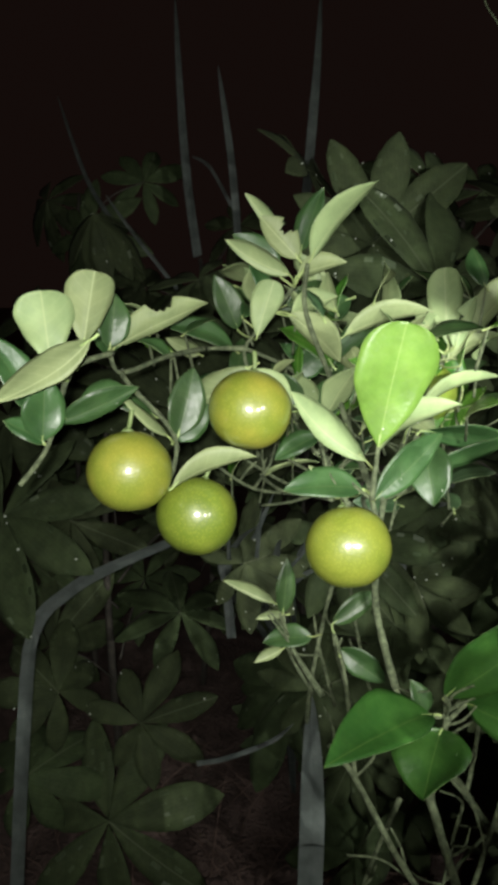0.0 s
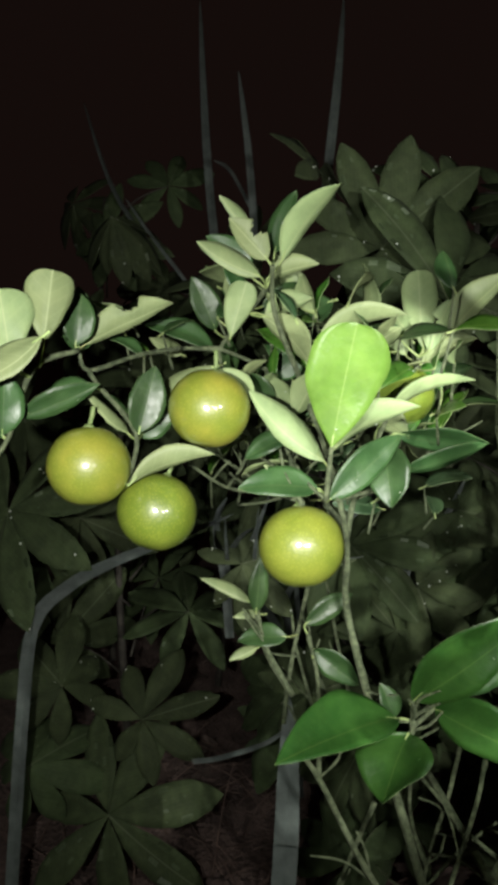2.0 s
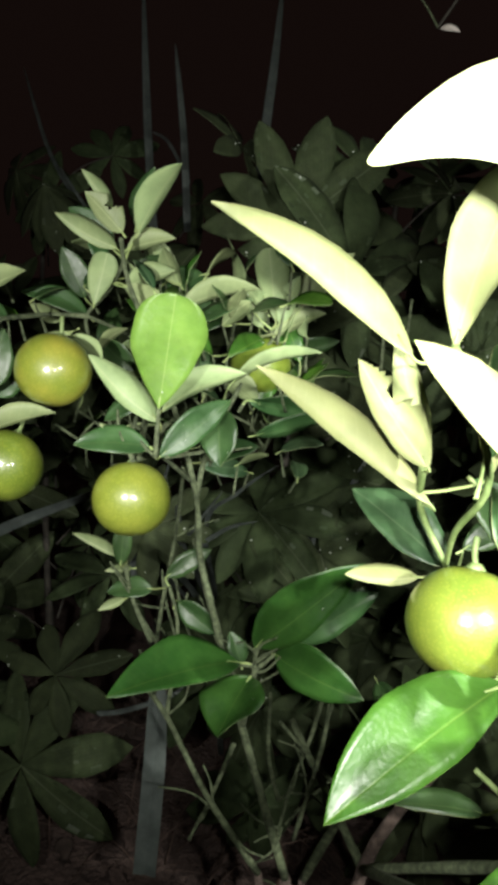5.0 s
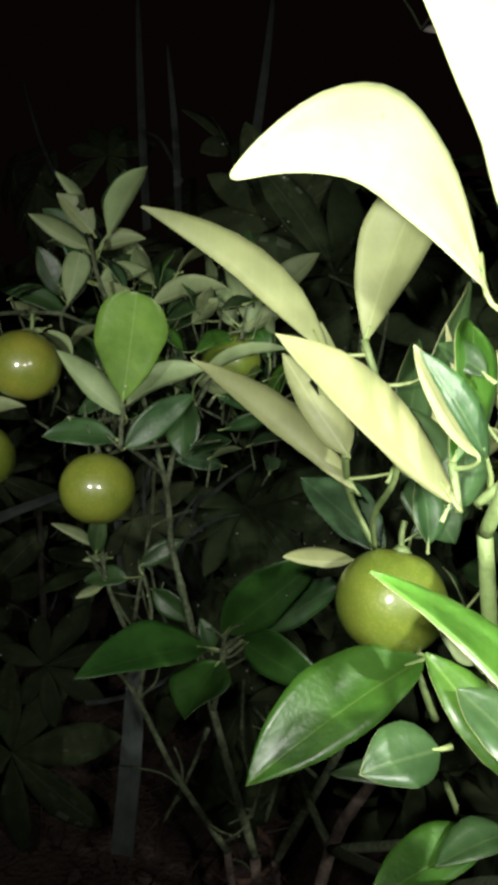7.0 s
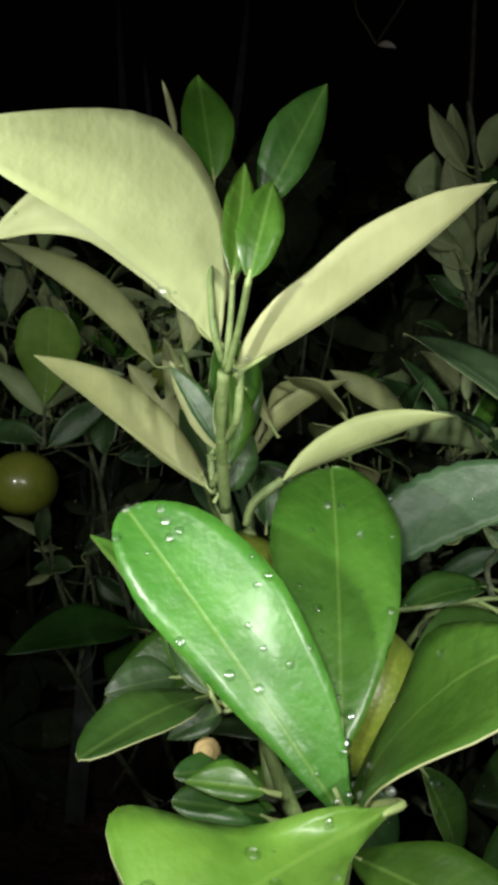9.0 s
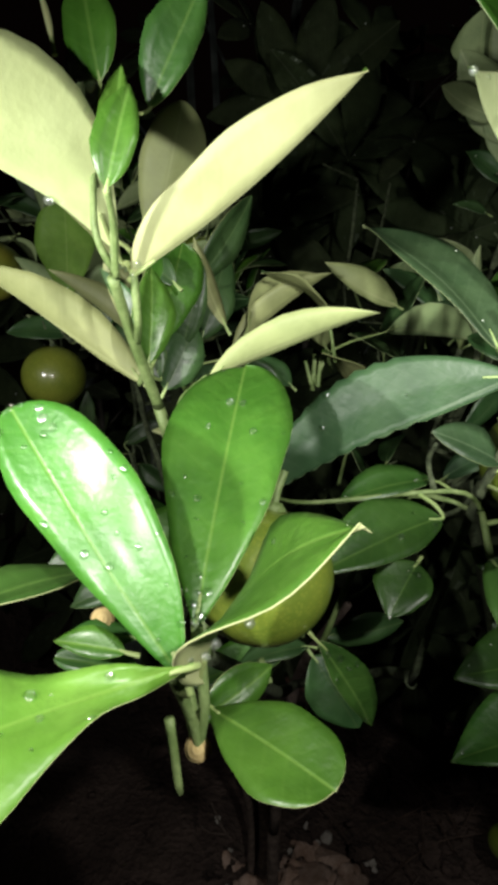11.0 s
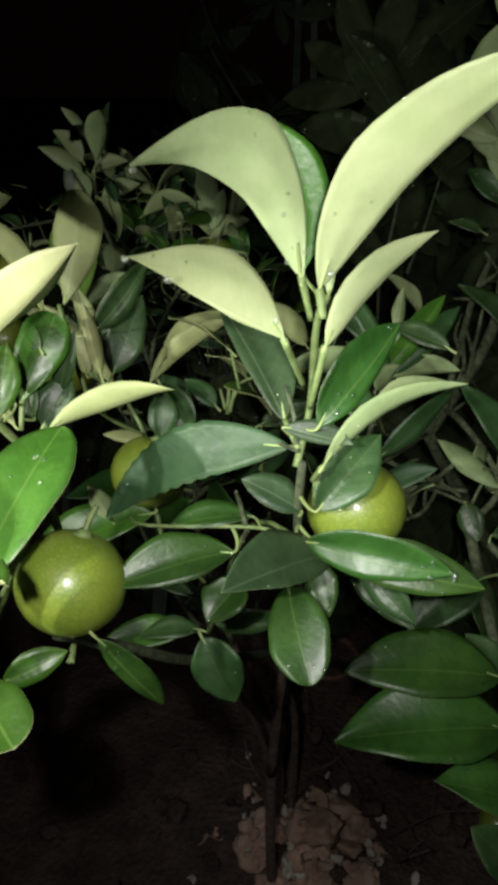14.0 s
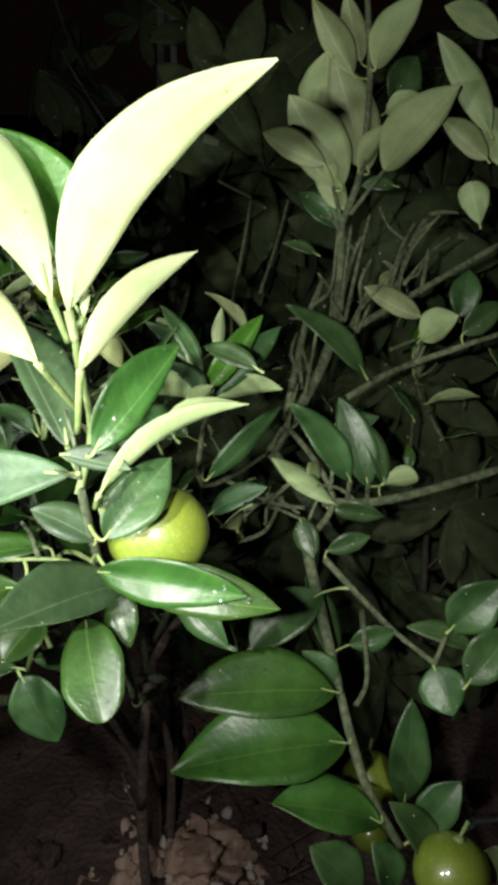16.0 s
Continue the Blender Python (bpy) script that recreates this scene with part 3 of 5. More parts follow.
leaf(A, 0.0680, 0.2964, 0.5855, 26, 23, -77, 0.0423, 0.0129, 0.14, -0.09, "m")
leaf(A, 0.0674, 0.2966, 0.5647, 33, 36, 77, 0.0420, 0.0144, 0.05, 0.04, "d")
leaf(A, 0.0894, 0.3214, 0.5840, -73, -60, 25, 0.0285, 0.0198, 0.05, 0.01, "d")
leaf(A, 0.0975, 0.3744, 0.5791, 15, -6, 115, 0.0500, 0.0162, 0.08, 0.05, "d")
leaf(A, 0.1018, 0.3754, 0.5599, 15, 18, 110, 0.0464, 0.0122, 0.06, 0.05, "d")
leaf(A, 0.0541, 0.3874, 0.6044, -123, -53, -19, 0.0352, 0.0169, 0.05, -0.02, "d")
leaf(A, 0.0315, 0.4057, 0.6018, 16, 41, 88, 0.0230, 0.0157, 0.05, 0.04, "d")
leaf(A, 0.0193, 0.3646, 0.6064, -5, -36, 101, 0.0227, 0.0141, 0.05, 0.05, "d")
leaf(A, 0.0607, 0.4282, 0.6441, -167, -32, -59, 0.0299, 0.0210, 0.05, -0.05, "d")
leaf(A, -0.0026, 0.4247, 0.6497, -1, -21, 111, 0.0341, 0.0140, 0.05, 0.05, "d")
leaf(A, 0.0418, 0.3626, 0.5904, 166, 54, 136, 0.0200, 0.0168, 0.05, 0.06, "m")
leaf(A, 0.0449, 0.3599, 0.5783, -168, -29, -52, 0.0254, 0.0122, 0.05, -0.05, "d")
leaf(A, 0.0802, 0.4253, 0.6258, -167, -33, -50, 0.0343, 0.0219, 0.05, -0.05, "d")
leaf(A, 0.0974, 0.4447, 0.6152, -4, -30, 116, 0.0314, 0.0192, 0.05, 0.05, "d")
leaf(A, 0.0807, 0.3755, 0.5892, -3, -28, -69, 0.0262, 0.0151, 0.05, -0.09, "m")
leaf(A, -0.0236, 0.4143, 0.6124, 178, 25, 131, 0.0212, 0.0124, 0.05, 0.09, "m")
leaf(A, 0.0232, 0.3858, 0.4766, -179, 23, 136, 0.0315, 0.0081, 0.08, 0.09, "m")
leaf(A, 0.0445, 0.3833, 0.4589, -174, -8, -43, 0.0278, 0.0148, 0.05, -0.05, "d")
leaf(A, 0.0283, 0.3804, 0.4520, -169, -26, 137, 0.0177, 0.0067, 0.08, 0.09, "m")
leaf(A, 0.0292, 0.3941, 0.4661, -174, -9, 135, 0.0174, 0.0059, 0.08, 0.09, "m")
leaf(A, 0.0555, 0.3719, 0.4729, 24, 30, 77, 0.0304, 0.0124, 0.05, 0.05, "d")
leaf(A, 0.0283, 0.3710, 0.4777, 55, 85, 51, 0.0311, 0.0111, 0.05, 0.00, "d")
leaf(A, 0.0599, 0.3830, 0.4529, -5, -35, 83, 0.0317, 0.0155, 0.05, 0.05, "d")
leaf(A, 0.1117, 0.3449, 0.4494, -12, 47, 89, 0.0799, 0.0282, 0.06, 0.05, "D")
leaf(A, 0.1038, 0.3378, 0.4435, -131, 8, -29, 0.0827, 0.0269, 0.06, -0.05, "D")
leaf(A, 0.1101, 0.3410, 0.4335, -112, -28, 6, 0.0373, 0.0381, 0.05, -0.02, "D")
leaf(A, 0.1223, 0.3450, 0.4464, -35, -1, 75, 0.0571, 0.0254, 0.08, 0.05, "D")
leaf(A, 0.1312, 0.3683, 0.4420, 4, 38, 79, 0.0588, 0.0239, 0.06, 0.05, "d")
leaf(A, 0.1766, 0.3327, 0.4443, -68, -19, 47, 0.0245, 0.0118, 0.06, 0.03, "d")
leaf(A, 0.1036, 0.3529, 0.4332, 157, 65, -40, 0.0200, 0.0118, 0.06, -0.02, "d")
fruit(A, -0.0321, 0.2885, 0.5752, 0.0174, 2)
fruit(A, 0.0151, 0.3055, 0.5988, 0.0174, 2)
fruit(A, -0.0068, 0.3014, 0.5533, 0.0174, 1)
fruit(A, 0.0571, 0.2885, 0.5467, 0.0174, 1)
fruit(A, 0.1004, 0.4001, 0.5954, 0.0174)

twig(B, 0.0008, 0.0006, (0.1945, 0.0888, 0.6410), (0.1926, 0.0865, 0.6494), (0.1894, 0.0970, 0.6689))
twig(B, 0.0007, 0.0005, (0.1949, 0.0886, 0.6400), (0.1958, 0.0877, 0.6485), (0.1962, 0.0866, 0.6564))
twig(B, 0.0007, 0.0006, (0.1954, 0.0884, 0.6390), (0.1984, 0.0830, 0.6489), (0.2005, 0.0768, 0.6564))
twig(B, 0.0014, 0.0011, (0.1916, 0.1152, 0.6022), (0.1926, 0.1007, 0.6228), (0.1947, 0.0883, 0.6390))
twig(B, 0.0009, 0.0008, (0.1972, 0.0928, 0.6391), (0.1967, 0.0945, 0.6292), (0.1935, 0.1008, 0.6229))
twig(B, 0.0012, 0.0010, (0.2048, 0.1160, 0.6107), (0.1982, 0.1157, 0.6047), (0.1966, 0.1161, 0.5988))
twig(B, 0.0017, 0.0015, (0.2070, 0.1025, 0.5376), (0.1995, 0.1186, 0.5649), (0.1916, 0.1152, 0.6022))
twig(B, 0.0012, 0.0009, (0.1659, 0.1823, 0.5997), (0.1691, 0.2000, 0.5817), (0.1784, 0.2008, 0.5644))
twig(B, 0.0010, 0.0008, (0.1679, 0.1678, 0.6327), (0.1788, 0.1637, 0.6026), (0.1755, 0.1791, 0.5826), (0.1784, 0.2008, 0.5644))
twig(B, 0.0012, 0.0009, (0.2008, 0.1860, 0.5157), (0.1955, 0.1833, 0.5280), (0.1784, 0.2008, 0.5644))
twig(B, 0.0013, 0.0009, (0.2155, 0.2021, 0.4699), (0.2086, 0.2044, 0.4822), (0.1967, 0.2057, 0.4925))
twig(B, 0.0012, 0.0009, (0.2208, 0.0466, 0.5809), (0.2214, 0.0518, 0.5681), (0.2226, 0.0529, 0.5589))
twig(B, 0.0009, 0.0009, (0.2185, 0.0492, 0.5685), (0.2202, 0.0479, 0.5523))
twig(B, 0.0012, 0.0009, (0.2216, 0.0565, 0.5839), (0.2233, 0.0544, 0.5686), (0.2226, 0.0529, 0.5589))
twig(B, 0.0015, 0.0013, (0.2226, 0.0529, 0.5589), (0.2078, 0.0805, 0.5649), (0.1947, 0.1149, 0.5769))
twig(B, 0.0013, 0.0010, (0.2273, 0.0872, 0.5462), (0.2242, 0.0928, 0.5477))
twig(B, 0.0010, 0.0008, (0.1856, 0.1250, 0.6132), (0.1874, 0.1205, 0.6042))
twig(B, 0.0010, 0.0008, (0.1928, 0.1073, 0.6157), (0.1886, 0.1114, 0.6091))
twig(B, 0.0010, 0.0008, (0.2124, 0.2173, 0.5753), (0.2126, 0.2193, 0.5891))
twig(B, 0.0008, 0.0006, (0.2121, 0.2162, 0.5779), (0.2094, 0.2165, 0.5872))
twig(B, 0.0008, 0.0006, (0.2131, 0.2166, 0.5779), (0.2168, 0.2212, 0.5889))
leaf(B, 0.1586, 0.1683, 0.6292, 172, 33, 119, 0.0617, 0.0110, 0.06, 0.12, "m")
leaf(B, 0.1921, 0.0969, 0.6426, -119, 25, 67, 0.0717, 0.0212, 0.05, 0.21, "lhh")
leaf(B, 0.1854, 0.1084, 0.6462, -173, 21, 98, 0.0467, 0.0160, -0.08, 0.31, "khh")
leaf(B, 0.1706, 0.1921, 0.5854, -179, 35, 126, 0.0630, 0.0109, 0.06, 0.10, "m")
leaf(B, 0.1863, 0.1193, 0.6063, -154, 39, 103, 0.0506, 0.0100, 0.06, 0.09, "m")
leaf(B, 0.1669, 0.1802, 0.5991, 176, 53, 107, 0.0342, 0.0129, 0.08, 0.06, "mbb")
leaf(B, 0.1671, 0.1852, 0.5981, 157, 72, 126, 0.0387, 0.0097, 0.06, 0.02, "m")
leaf(B, 0.1682, 0.1697, 0.6315, 7, 74, -79, 0.0450, 0.0193, 0.10, -0.00, "kw")
leaf(B, 0.1842, 0.2295, 0.5523, 141, 22, -46, 0.0457, 0.0192, 0.06, -0.05, "g")
leaf(B, 0.1723, 0.2095, 0.5561, -172, -0, 143, 0.0234, 0.0082, 0.10, 0.09, "m")
leaf(B, 0.1940, 0.1806, 0.5386, -145, -23, -27, 0.0629, 0.0233, 0.07, -0.05, "e")
leaf(B, 0.2001, 0.2001, 0.4807, -180, -1, -26, 0.0302, 0.0090, 0.05, -0.05, "d")
leaf(B, 0.2166, 0.1694, 0.4899, -148, -11, -23, 0.0418, 0.0156, 0.05, -0.05, "e")
leaf(B, 0.1896, 0.0995, 0.6745, 132, 70, -29, 0.0208, 0.0101, 0.04, -0.01, "y2")
leaf(B, 0.2005, 0.0768, 0.6564, 69, 67, 36, 0.0178, 0.0078, 0.04, 0.01, "y2")
leaf(B, 0.1962, 0.0866, 0.6564, 91, 66, 21, 0.0225, 0.0065, 0.04, 0.01, "y2")
leaf(B, 0.1838, 0.0929, 0.6807, 149, 69, 140, 0.0109, 0.0013, 0.04, 0.03, "m")
leaf(B, 0.1996, 0.0997, 0.6699, 35, 62, 66, 0.0263, 0.0102, 0.04, 0.03, "D")
leaf(B, 0.1972, 0.0928, 0.6391, 6, 39, -34, 0.0574, 0.0170, -0.05, 0.00, "mfhh")
leaf(B, 0.1864, 0.1966, 0.5937, 27, 37, -89, 0.0455, 0.0093, 0.12, -0.08, "m")
leaf(B, 0.2408, 0.2380, 0.6056, 164, 24, 129, 0.0345, 0.0109, 0.12, 0.09, "m")
leaf(B, 0.2048, 0.1160, 0.6107, 20, 20, -91, 0.0442, 0.0085, 0.08, -0.07, "m")
leaf(B, 0.1894, 0.1389, 0.6111, 50, 70, 59, 0.0231, 0.0080, 0.05, 0.02, "d")
leaf(B, 0.1889, 0.1173, 0.6164, 159, 54, 144, 0.0242, 0.0074, 0.05, 0.05, "d")
leaf(B, 0.1874, 0.1270, 0.6058, 148, 49, -34, 0.0216, 0.0092, 0.05, -0.03, "d")
leaf(B, 0.1985, 0.0651, 0.5866, 144, 26, -26, 0.0407, 0.0082, 0.06, -0.08, "e")
leaf(B, 0.2232, 0.0465, 0.5794, 154, 41, -41, 0.0594, 0.0196, 0.06, -0.06, "vwwwww")
leaf(B, 0.2214, 0.0563, 0.5834, 96, 31, 3, 0.0633, 0.0256, 0.05, 0.00, "vwwwww")
leaf(B, 0.2237, 0.0517, 0.5771, -3, 52, -9, 0.0440, 0.0290, 0.12, -0.05, "ewhh")
leaf(B, 0.2283, 0.0360, 0.5930, -131, 5, -13, 0.0376, 0.0250, 0.03, -0.00, "Vww")
leaf(B, 0.2234, 0.0571, 0.5649, -27, 2, 23, 0.0292, 0.0176, 0.05, 0.00, "E")
leaf(B, 0.1977, 0.0634, 0.5866, -111, 14, -8, 0.0318, 0.0097, 0.05, -0.00, "R")
leaf(B, 0.1847, 0.0967, 0.5684, -152, -5, -41, 0.0160, 0.0108, 0.05, -0.05, "d")
leaf(B, 0.2000, 0.0703, 0.5794, -155, -21, -38, 0.0111, 0.0066, 0.05, -0.05, "d")
leaf(B, 0.2102, 0.0510, 0.5799, -166, 10, -36, 0.0130, 0.0057, 0.05, -0.05, "e")
leaf(B, 0.1977, 0.0797, 0.5767, 141, 24, -21, 0.0184, 0.0107, 0.05, -0.04, "d")
leaf(B, 0.1857, 0.1247, 0.6127, 78, 56, 55, 0.0318, 0.0170, 0.05, 0.02, "E")
leaf(B, 0.1928, 0.1073, 0.6157, 104, 61, 32, 0.0237, 0.0107, 0.05, 0.00, "e")
leaf(B, 0.1869, 0.1312, 0.6012, 68, 51, 62, 0.0206, 0.0134, 0.05, 0.03, "d")
leaf(B, 0.1807, 0.1795, 0.6025, 78, 56, 50, 0.0344, 0.0161, 0.05, 0.02, "d")
leaf(B, 0.1834, 0.1684, 0.6242, 59, 45, 87, 0.0339, 0.0119, 0.06, 0.03, "d")
leaf(B, 0.1919, 0.1981, 0.6030, 64, 19, -95, 0.0426, 0.0103, 0.12, -0.09, "m")
leaf(B, 0.1934, 0.1922, 0.5704, 112, 62, 15, 0.0214, 0.0130, 0.05, -0.00, "d")
leaf(B, 0.2027, 0.2243, 0.5740, -175, 35, -39, 0.0197, 0.0098, 0.05, -0.05, "d")
leaf(B, 0.2161, 0.0701, 0.5482, 51, 14, 65, 0.0207, 0.0099, 0.05, 0.05, "e")
leaf(B, 0.1982, 0.1517, 0.6147, 146, 59, -177, 0.0277, 0.0061, 0.05, 0.03, "m")
leaf(B, 0.1957, 0.0859, 0.5716, 142, 36, -32, 0.0241, 0.0100, 0.05, -0.03, "e")
leaf(B, 0.1906, 0.1171, 0.6162, 172, 53, -66, 0.0240, 0.0055, 0.05, -0.05, "d")
leaf(B, 0.1913, 0.1311, 0.6300, 151, 26, -59, 0.0122, 0.0060, 0.05, -0.05, "d")
leaf(B, 0.2047, 0.0660, 0.5707, -152, 11, -29, 0.0131, 0.0054, 0.05, -0.05, "R")
leaf(B, 0.2103, 0.0563, 0.5704, -162, 17, -30, 0.0167, 0.0069, 0.05, -0.05, "R")
fruit(B, 0.1845, 0.1933, 0.5502, 0.0174)
fruit(B, 0.2229, 0.0973, 0.5691, 0.0174)

twig(C, 0.0012, 0.0009, (0.2808, 0.1382, 0.6044), (0.2807, 0.1481, 0.6211), (0.2884, 0.1320, 0.6516), (0.2913, 0.1321, 0.6598))
twig(C, 0.0010, 0.0008, (0.2862, 0.1263, 0.6654), (0.2875, 0.1301, 0.6534))
twig(C, 0.0010, 0.0008, (0.2836, 0.1221, 0.6500), (0.2815, 0.1409, 0.6296))
twig(C, 0.0012, 0.0010, (0.2914, 0.1256, 0.6629), (0.2929, 0.1250, 0.6559))
twig(C, 0.0010, 0.0008, (0.2941, 0.1242, 0.6491), (0.2883, 0.1294, 0.6291))
twig(C, 0.0010, 0.0008, (0.2914, 0.1324, 0.6095), (0.2863, 0.1380, 0.6012))
twig(C, 0.0016, 0.0012, (0.2610, 0.1977, 0.4599), (0.2727, 0.1594, 0.5611), (0.2842, 0.1348, 0.6081))
twig(C, 0.0008, 0.0005, (0.2747, 0.1506, 0.5663), (0.2656, 0.1441, 0.5742), (0.2299, 0.1306, 0.5726), (0.2179, 0.1353, 0.5699))
twig(C, 0.0012, 0.0010, (0.2780, 0.1401, 0.5566), (0.2749, 0.1502, 0.5655))
twig(C, 0.0010, 0.0008, (0.2730, 0.1467, 0.6148), (0.2796, 0.1409, 0.6100))
twig(C, 0.0012, 0.0010, (0.2863, 0.1414, 0.5993), (0.2809, 0.1537, 0.5807))
twig(C, 0.0012, 0.0008, (0.2268, 0.1701, 0.4917), (0.2487, 0.1684, 0.5551), (0.2753, 0.1602, 0.5605))
twig(C, 0.0010, 0.0006, (0.2147, 0.2151, 0.5775), (0.2146, 0.2212, 0.5879))
twig(C, 0.0044, 0.0028, (0.1680, 0.3562, 0.1529), (0.1825, 0.3564, 0.3061), (0.2175, 0.3500, 0.3861))
twig(C, 0.0030, 0.0020, (0.1825, 0.3564, 0.3061), (0.1330, 0.4227, 0.3549))
leaf(C, 0.2862, 0.1263, 0.6654, -119, 33, 83, 0.0519, 0.0181, 0.08, 0.33, "mhhh")
leaf(C, 0.2914, 0.1256, 0.6629, -4, 46, -53, 0.0727, 0.0158, 0.06, -0.12, "mhh")
leaf(C, 0.2836, 0.1221, 0.6500, -129, 32, 99, 0.0466, 0.0145, 0.08, 0.15, "lhhh")
leaf(C, 0.2941, 0.1242, 0.6491, 59, 35, -108, 0.0427, 0.0085, 0.06, -0.09, "m")
leaf(C, 0.2768, 0.1500, 0.6610, 180, 57, -42, 0.0480, 0.0158, 0.06, -0.20, "e")
leaf(C, 0.2913, 0.1320, 0.6596, 96, 72, -160, 0.0152, 0.0029, 0.03, -0.01, "m")
leaf(C, 0.2730, 0.1467, 0.6148, 144, 28, -21, 0.0557, 0.0165, 0.06, -0.08, "g")
leaf(C, 0.2882, 0.1368, 0.6203, 67, 36, 61, 0.0401, 0.0148, 0.06, 0.08, "Dw")
leaf(C, 0.2778, 0.1398, 0.6098, -170, -30, -56, 0.0758, 0.0193, 0.05, -0.12, "gsw")
leaf(C, 0.2765, 0.1385, 0.6165, 2, -3, 58, 0.0215, 0.0072, -0.10, 0.06, "g")
leaf(C, 0.2914, 0.1324, 0.6095, 48, 22, -99, 0.0502, 0.0072, 0.08, -0.12, "m")
leaf(C, 0.2876, 0.1396, 0.5901, 64, 35, 41, 0.0316, 0.0165, 0.04, 0.00, "d")
leaf(C, 0.2834, 0.1407, 0.5765, 11, -4, 77, 0.0470, 0.0150, 0.07, 0.05, "Dw")
leaf(C, 0.2920, 0.1440, 0.5722, 14, -7, 66, 0.0480, 0.0160, 0.07, 0.05, "Dw")
leaf(C, 0.2894, 0.1469, 0.5686, -103, 18, -30, 0.0543, 0.0188, 0.05, -0.05, "g")
leaf(C, 0.2631, 0.1293, 0.5732, -134, -6, -32, 0.0405, 0.0163, 0.06, -0.05, "Dw")
leaf(C, 0.2780, 0.1401, 0.5566, -51, -28, 26, 0.0332, 0.0196, 0.06, 0.02, "Rw")
leaf(C, 0.2831, 0.1521, 0.5620, -47, -47, 27, 0.0199, 0.0109, 0.05, 0.01, "Dw")
leaf(C, 0.2584, 0.1445, 0.5494, -112, -30, -16, 0.0193, 0.0168, 0.05, -0.04, "Dw")
leaf(C, 0.2782, 0.1489, 0.5818, -167, 25, -29, 0.0221, 0.0125, 0.05, -0.05, "g")
leaf(C, 0.2604, 0.1480, 0.5748, -149, -6, -22, 0.0295, 0.0107, 0.08, -0.05, "Dw")
leaf(C, 0.2386, 0.0888, 0.5593, 47, -62, 84, 0.0382, 0.0089, 0.06, 0.04, "Dw")
leaf(C, 0.2247, 0.1678, 0.4897, -15, -52, 45, 0.0315, 0.0228, 0.06, 0.03, "d")
leaf(C, 0.2228, 0.1687, 0.4929, -149, -6, -18, 0.0269, 0.0115, 0.06, -0.05, "d")
leaf(C, 0.2281, 0.1730, 0.4954, 29, 2, 79, 0.0314, 0.0121, 0.06, 0.05, "d")
leaf(C, 0.2886, 0.1823, 0.5429, -17, -29, 60, 0.0309, 0.0130, 0.06, 0.04, "d")
leaf(C, 0.2953, 0.1582, 0.6144, 47, 15, -89, 0.0310, 0.0080, 0.12, -0.09, "m")
leaf(C, 0.2394, 0.2164, 0.6006, 46, -12, -76, 0.0533, 0.0133, 0.08, -0.09, "m")
leaf(C, 0.1850, 0.2061, 0.5889, -10, -49, 59, 0.0283, 0.0172, 0.05, 0.03, "d")
leaf(C, 0.2006, 0.1450, 0.5585, 174, 46, 157, 0.0154, 0.0085, 0.05, 0.06, "m")
leaf(C, 0.2849, 0.1958, 0.5981, 158, 15, -33, 0.0203, 0.0130, 0.05, -0.05, "d")
leaf(C, 0.3032, 0.2331, 0.6147, 173, 12, -50, 0.0247, 0.0089, 0.05, -0.05, "d")
leaf(C, 0.2784, 0.2223, 0.5973, 78, 15, -125, 0.0187, 0.0083, 0.05, -0.07, "m")
fruit(C, 0.2906, 0.1689, 0.5753, 0.0174)

twig(D, 0.0040, 0.0026, (0.2686, 0.3710, 0.5095), (0.2880, 0.3989, 0.5519), (0.2955, 0.4091, 0.5902), (0.2906, 0.4281, 0.6429))
twig(D, 0.0024, 0.0017, (0.2906, 0.4281, 0.6429), (0.2962, 0.4473, 0.6726), (0.2926, 0.4689, 0.7226), (0.2833, 0.4845, 0.7715))
twig(D, 0.0014, 0.0011, (0.2906, 0.4281, 0.6429), (0.2832, 0.4301, 0.6635))
twig(D, 0.0014, 0.0011, (0.2946, 0.4319, 0.6477), (0.3106, 0.4441, 0.6728))
twig(D, 0.0026, 0.0017, (0.2977, 0.4035, 0.5777), (0.3301, 0.4140, 0.5998), (0.3851, 0.4612, 0.6334))
twig(D, 0.0022, 0.0014, (0.3102, 0.3912, 0.5448), (0.3335, 0.3965, 0.5629), (0.3675, 0.3943, 0.5822), (0.3933, 0.3976, 0.5944))
twig(D, 0.0022, 0.0014, (0.2787, 0.3641, 0.5354), (0.2809, 0.3905, 0.5864), (0.2862, 0.4048, 0.6112))
twig(D, 0.0026, 0.0022, (0.3157, 0.3132, 0.5140), (0.3500, 0.3259, 0.5162), (0.4050, 0.3576, 0.5304))
twig(D, 0.0029, 0.0019, (0.3105, 0.3016, 0.4945), (0.3325, 0.2732, 0.4582), (0.3622, 0.2322, 0.4171), (0.3858, 0.2216, 0.3893))
twig(D, 0.0018, 0.0012, (0.3229, 0.2974, 0.4894), (0.3452, 0.2914, 0.4739), (0.3652, 0.2861, 0.4616), (0.3871, 0.2782, 0.4545))
twig(D, 0.0014, 0.0011, (0.3871, 0.2782, 0.4545), (0.3902, 0.2858, 0.4675))
twig(D, 0.0014, 0.0012, (0.3467, 0.2849, 0.4718), (0.3560, 0.2641, 0.4474), (0.3533, 0.2527, 0.4382))
twig(D, 0.0019, 0.0014, (0.3105, 0.3016, 0.4945), (0.3209, 0.3164, 0.5169), (0.2836, 0.3538, 0.5349), (0.2686, 0.3710, 0.5095))
twig(D, 0.0014, 0.0012, (0.3301, 0.4140, 0.5998), (0.3304, 0.4388, 0.6258), (0.3371, 0.4625, 0.6451))
twig(D, 0.0014, 0.0012, (0.3242, 0.4104, 0.5966), (0.3268, 0.4221, 0.6183), (0.3298, 0.4402, 0.6289))
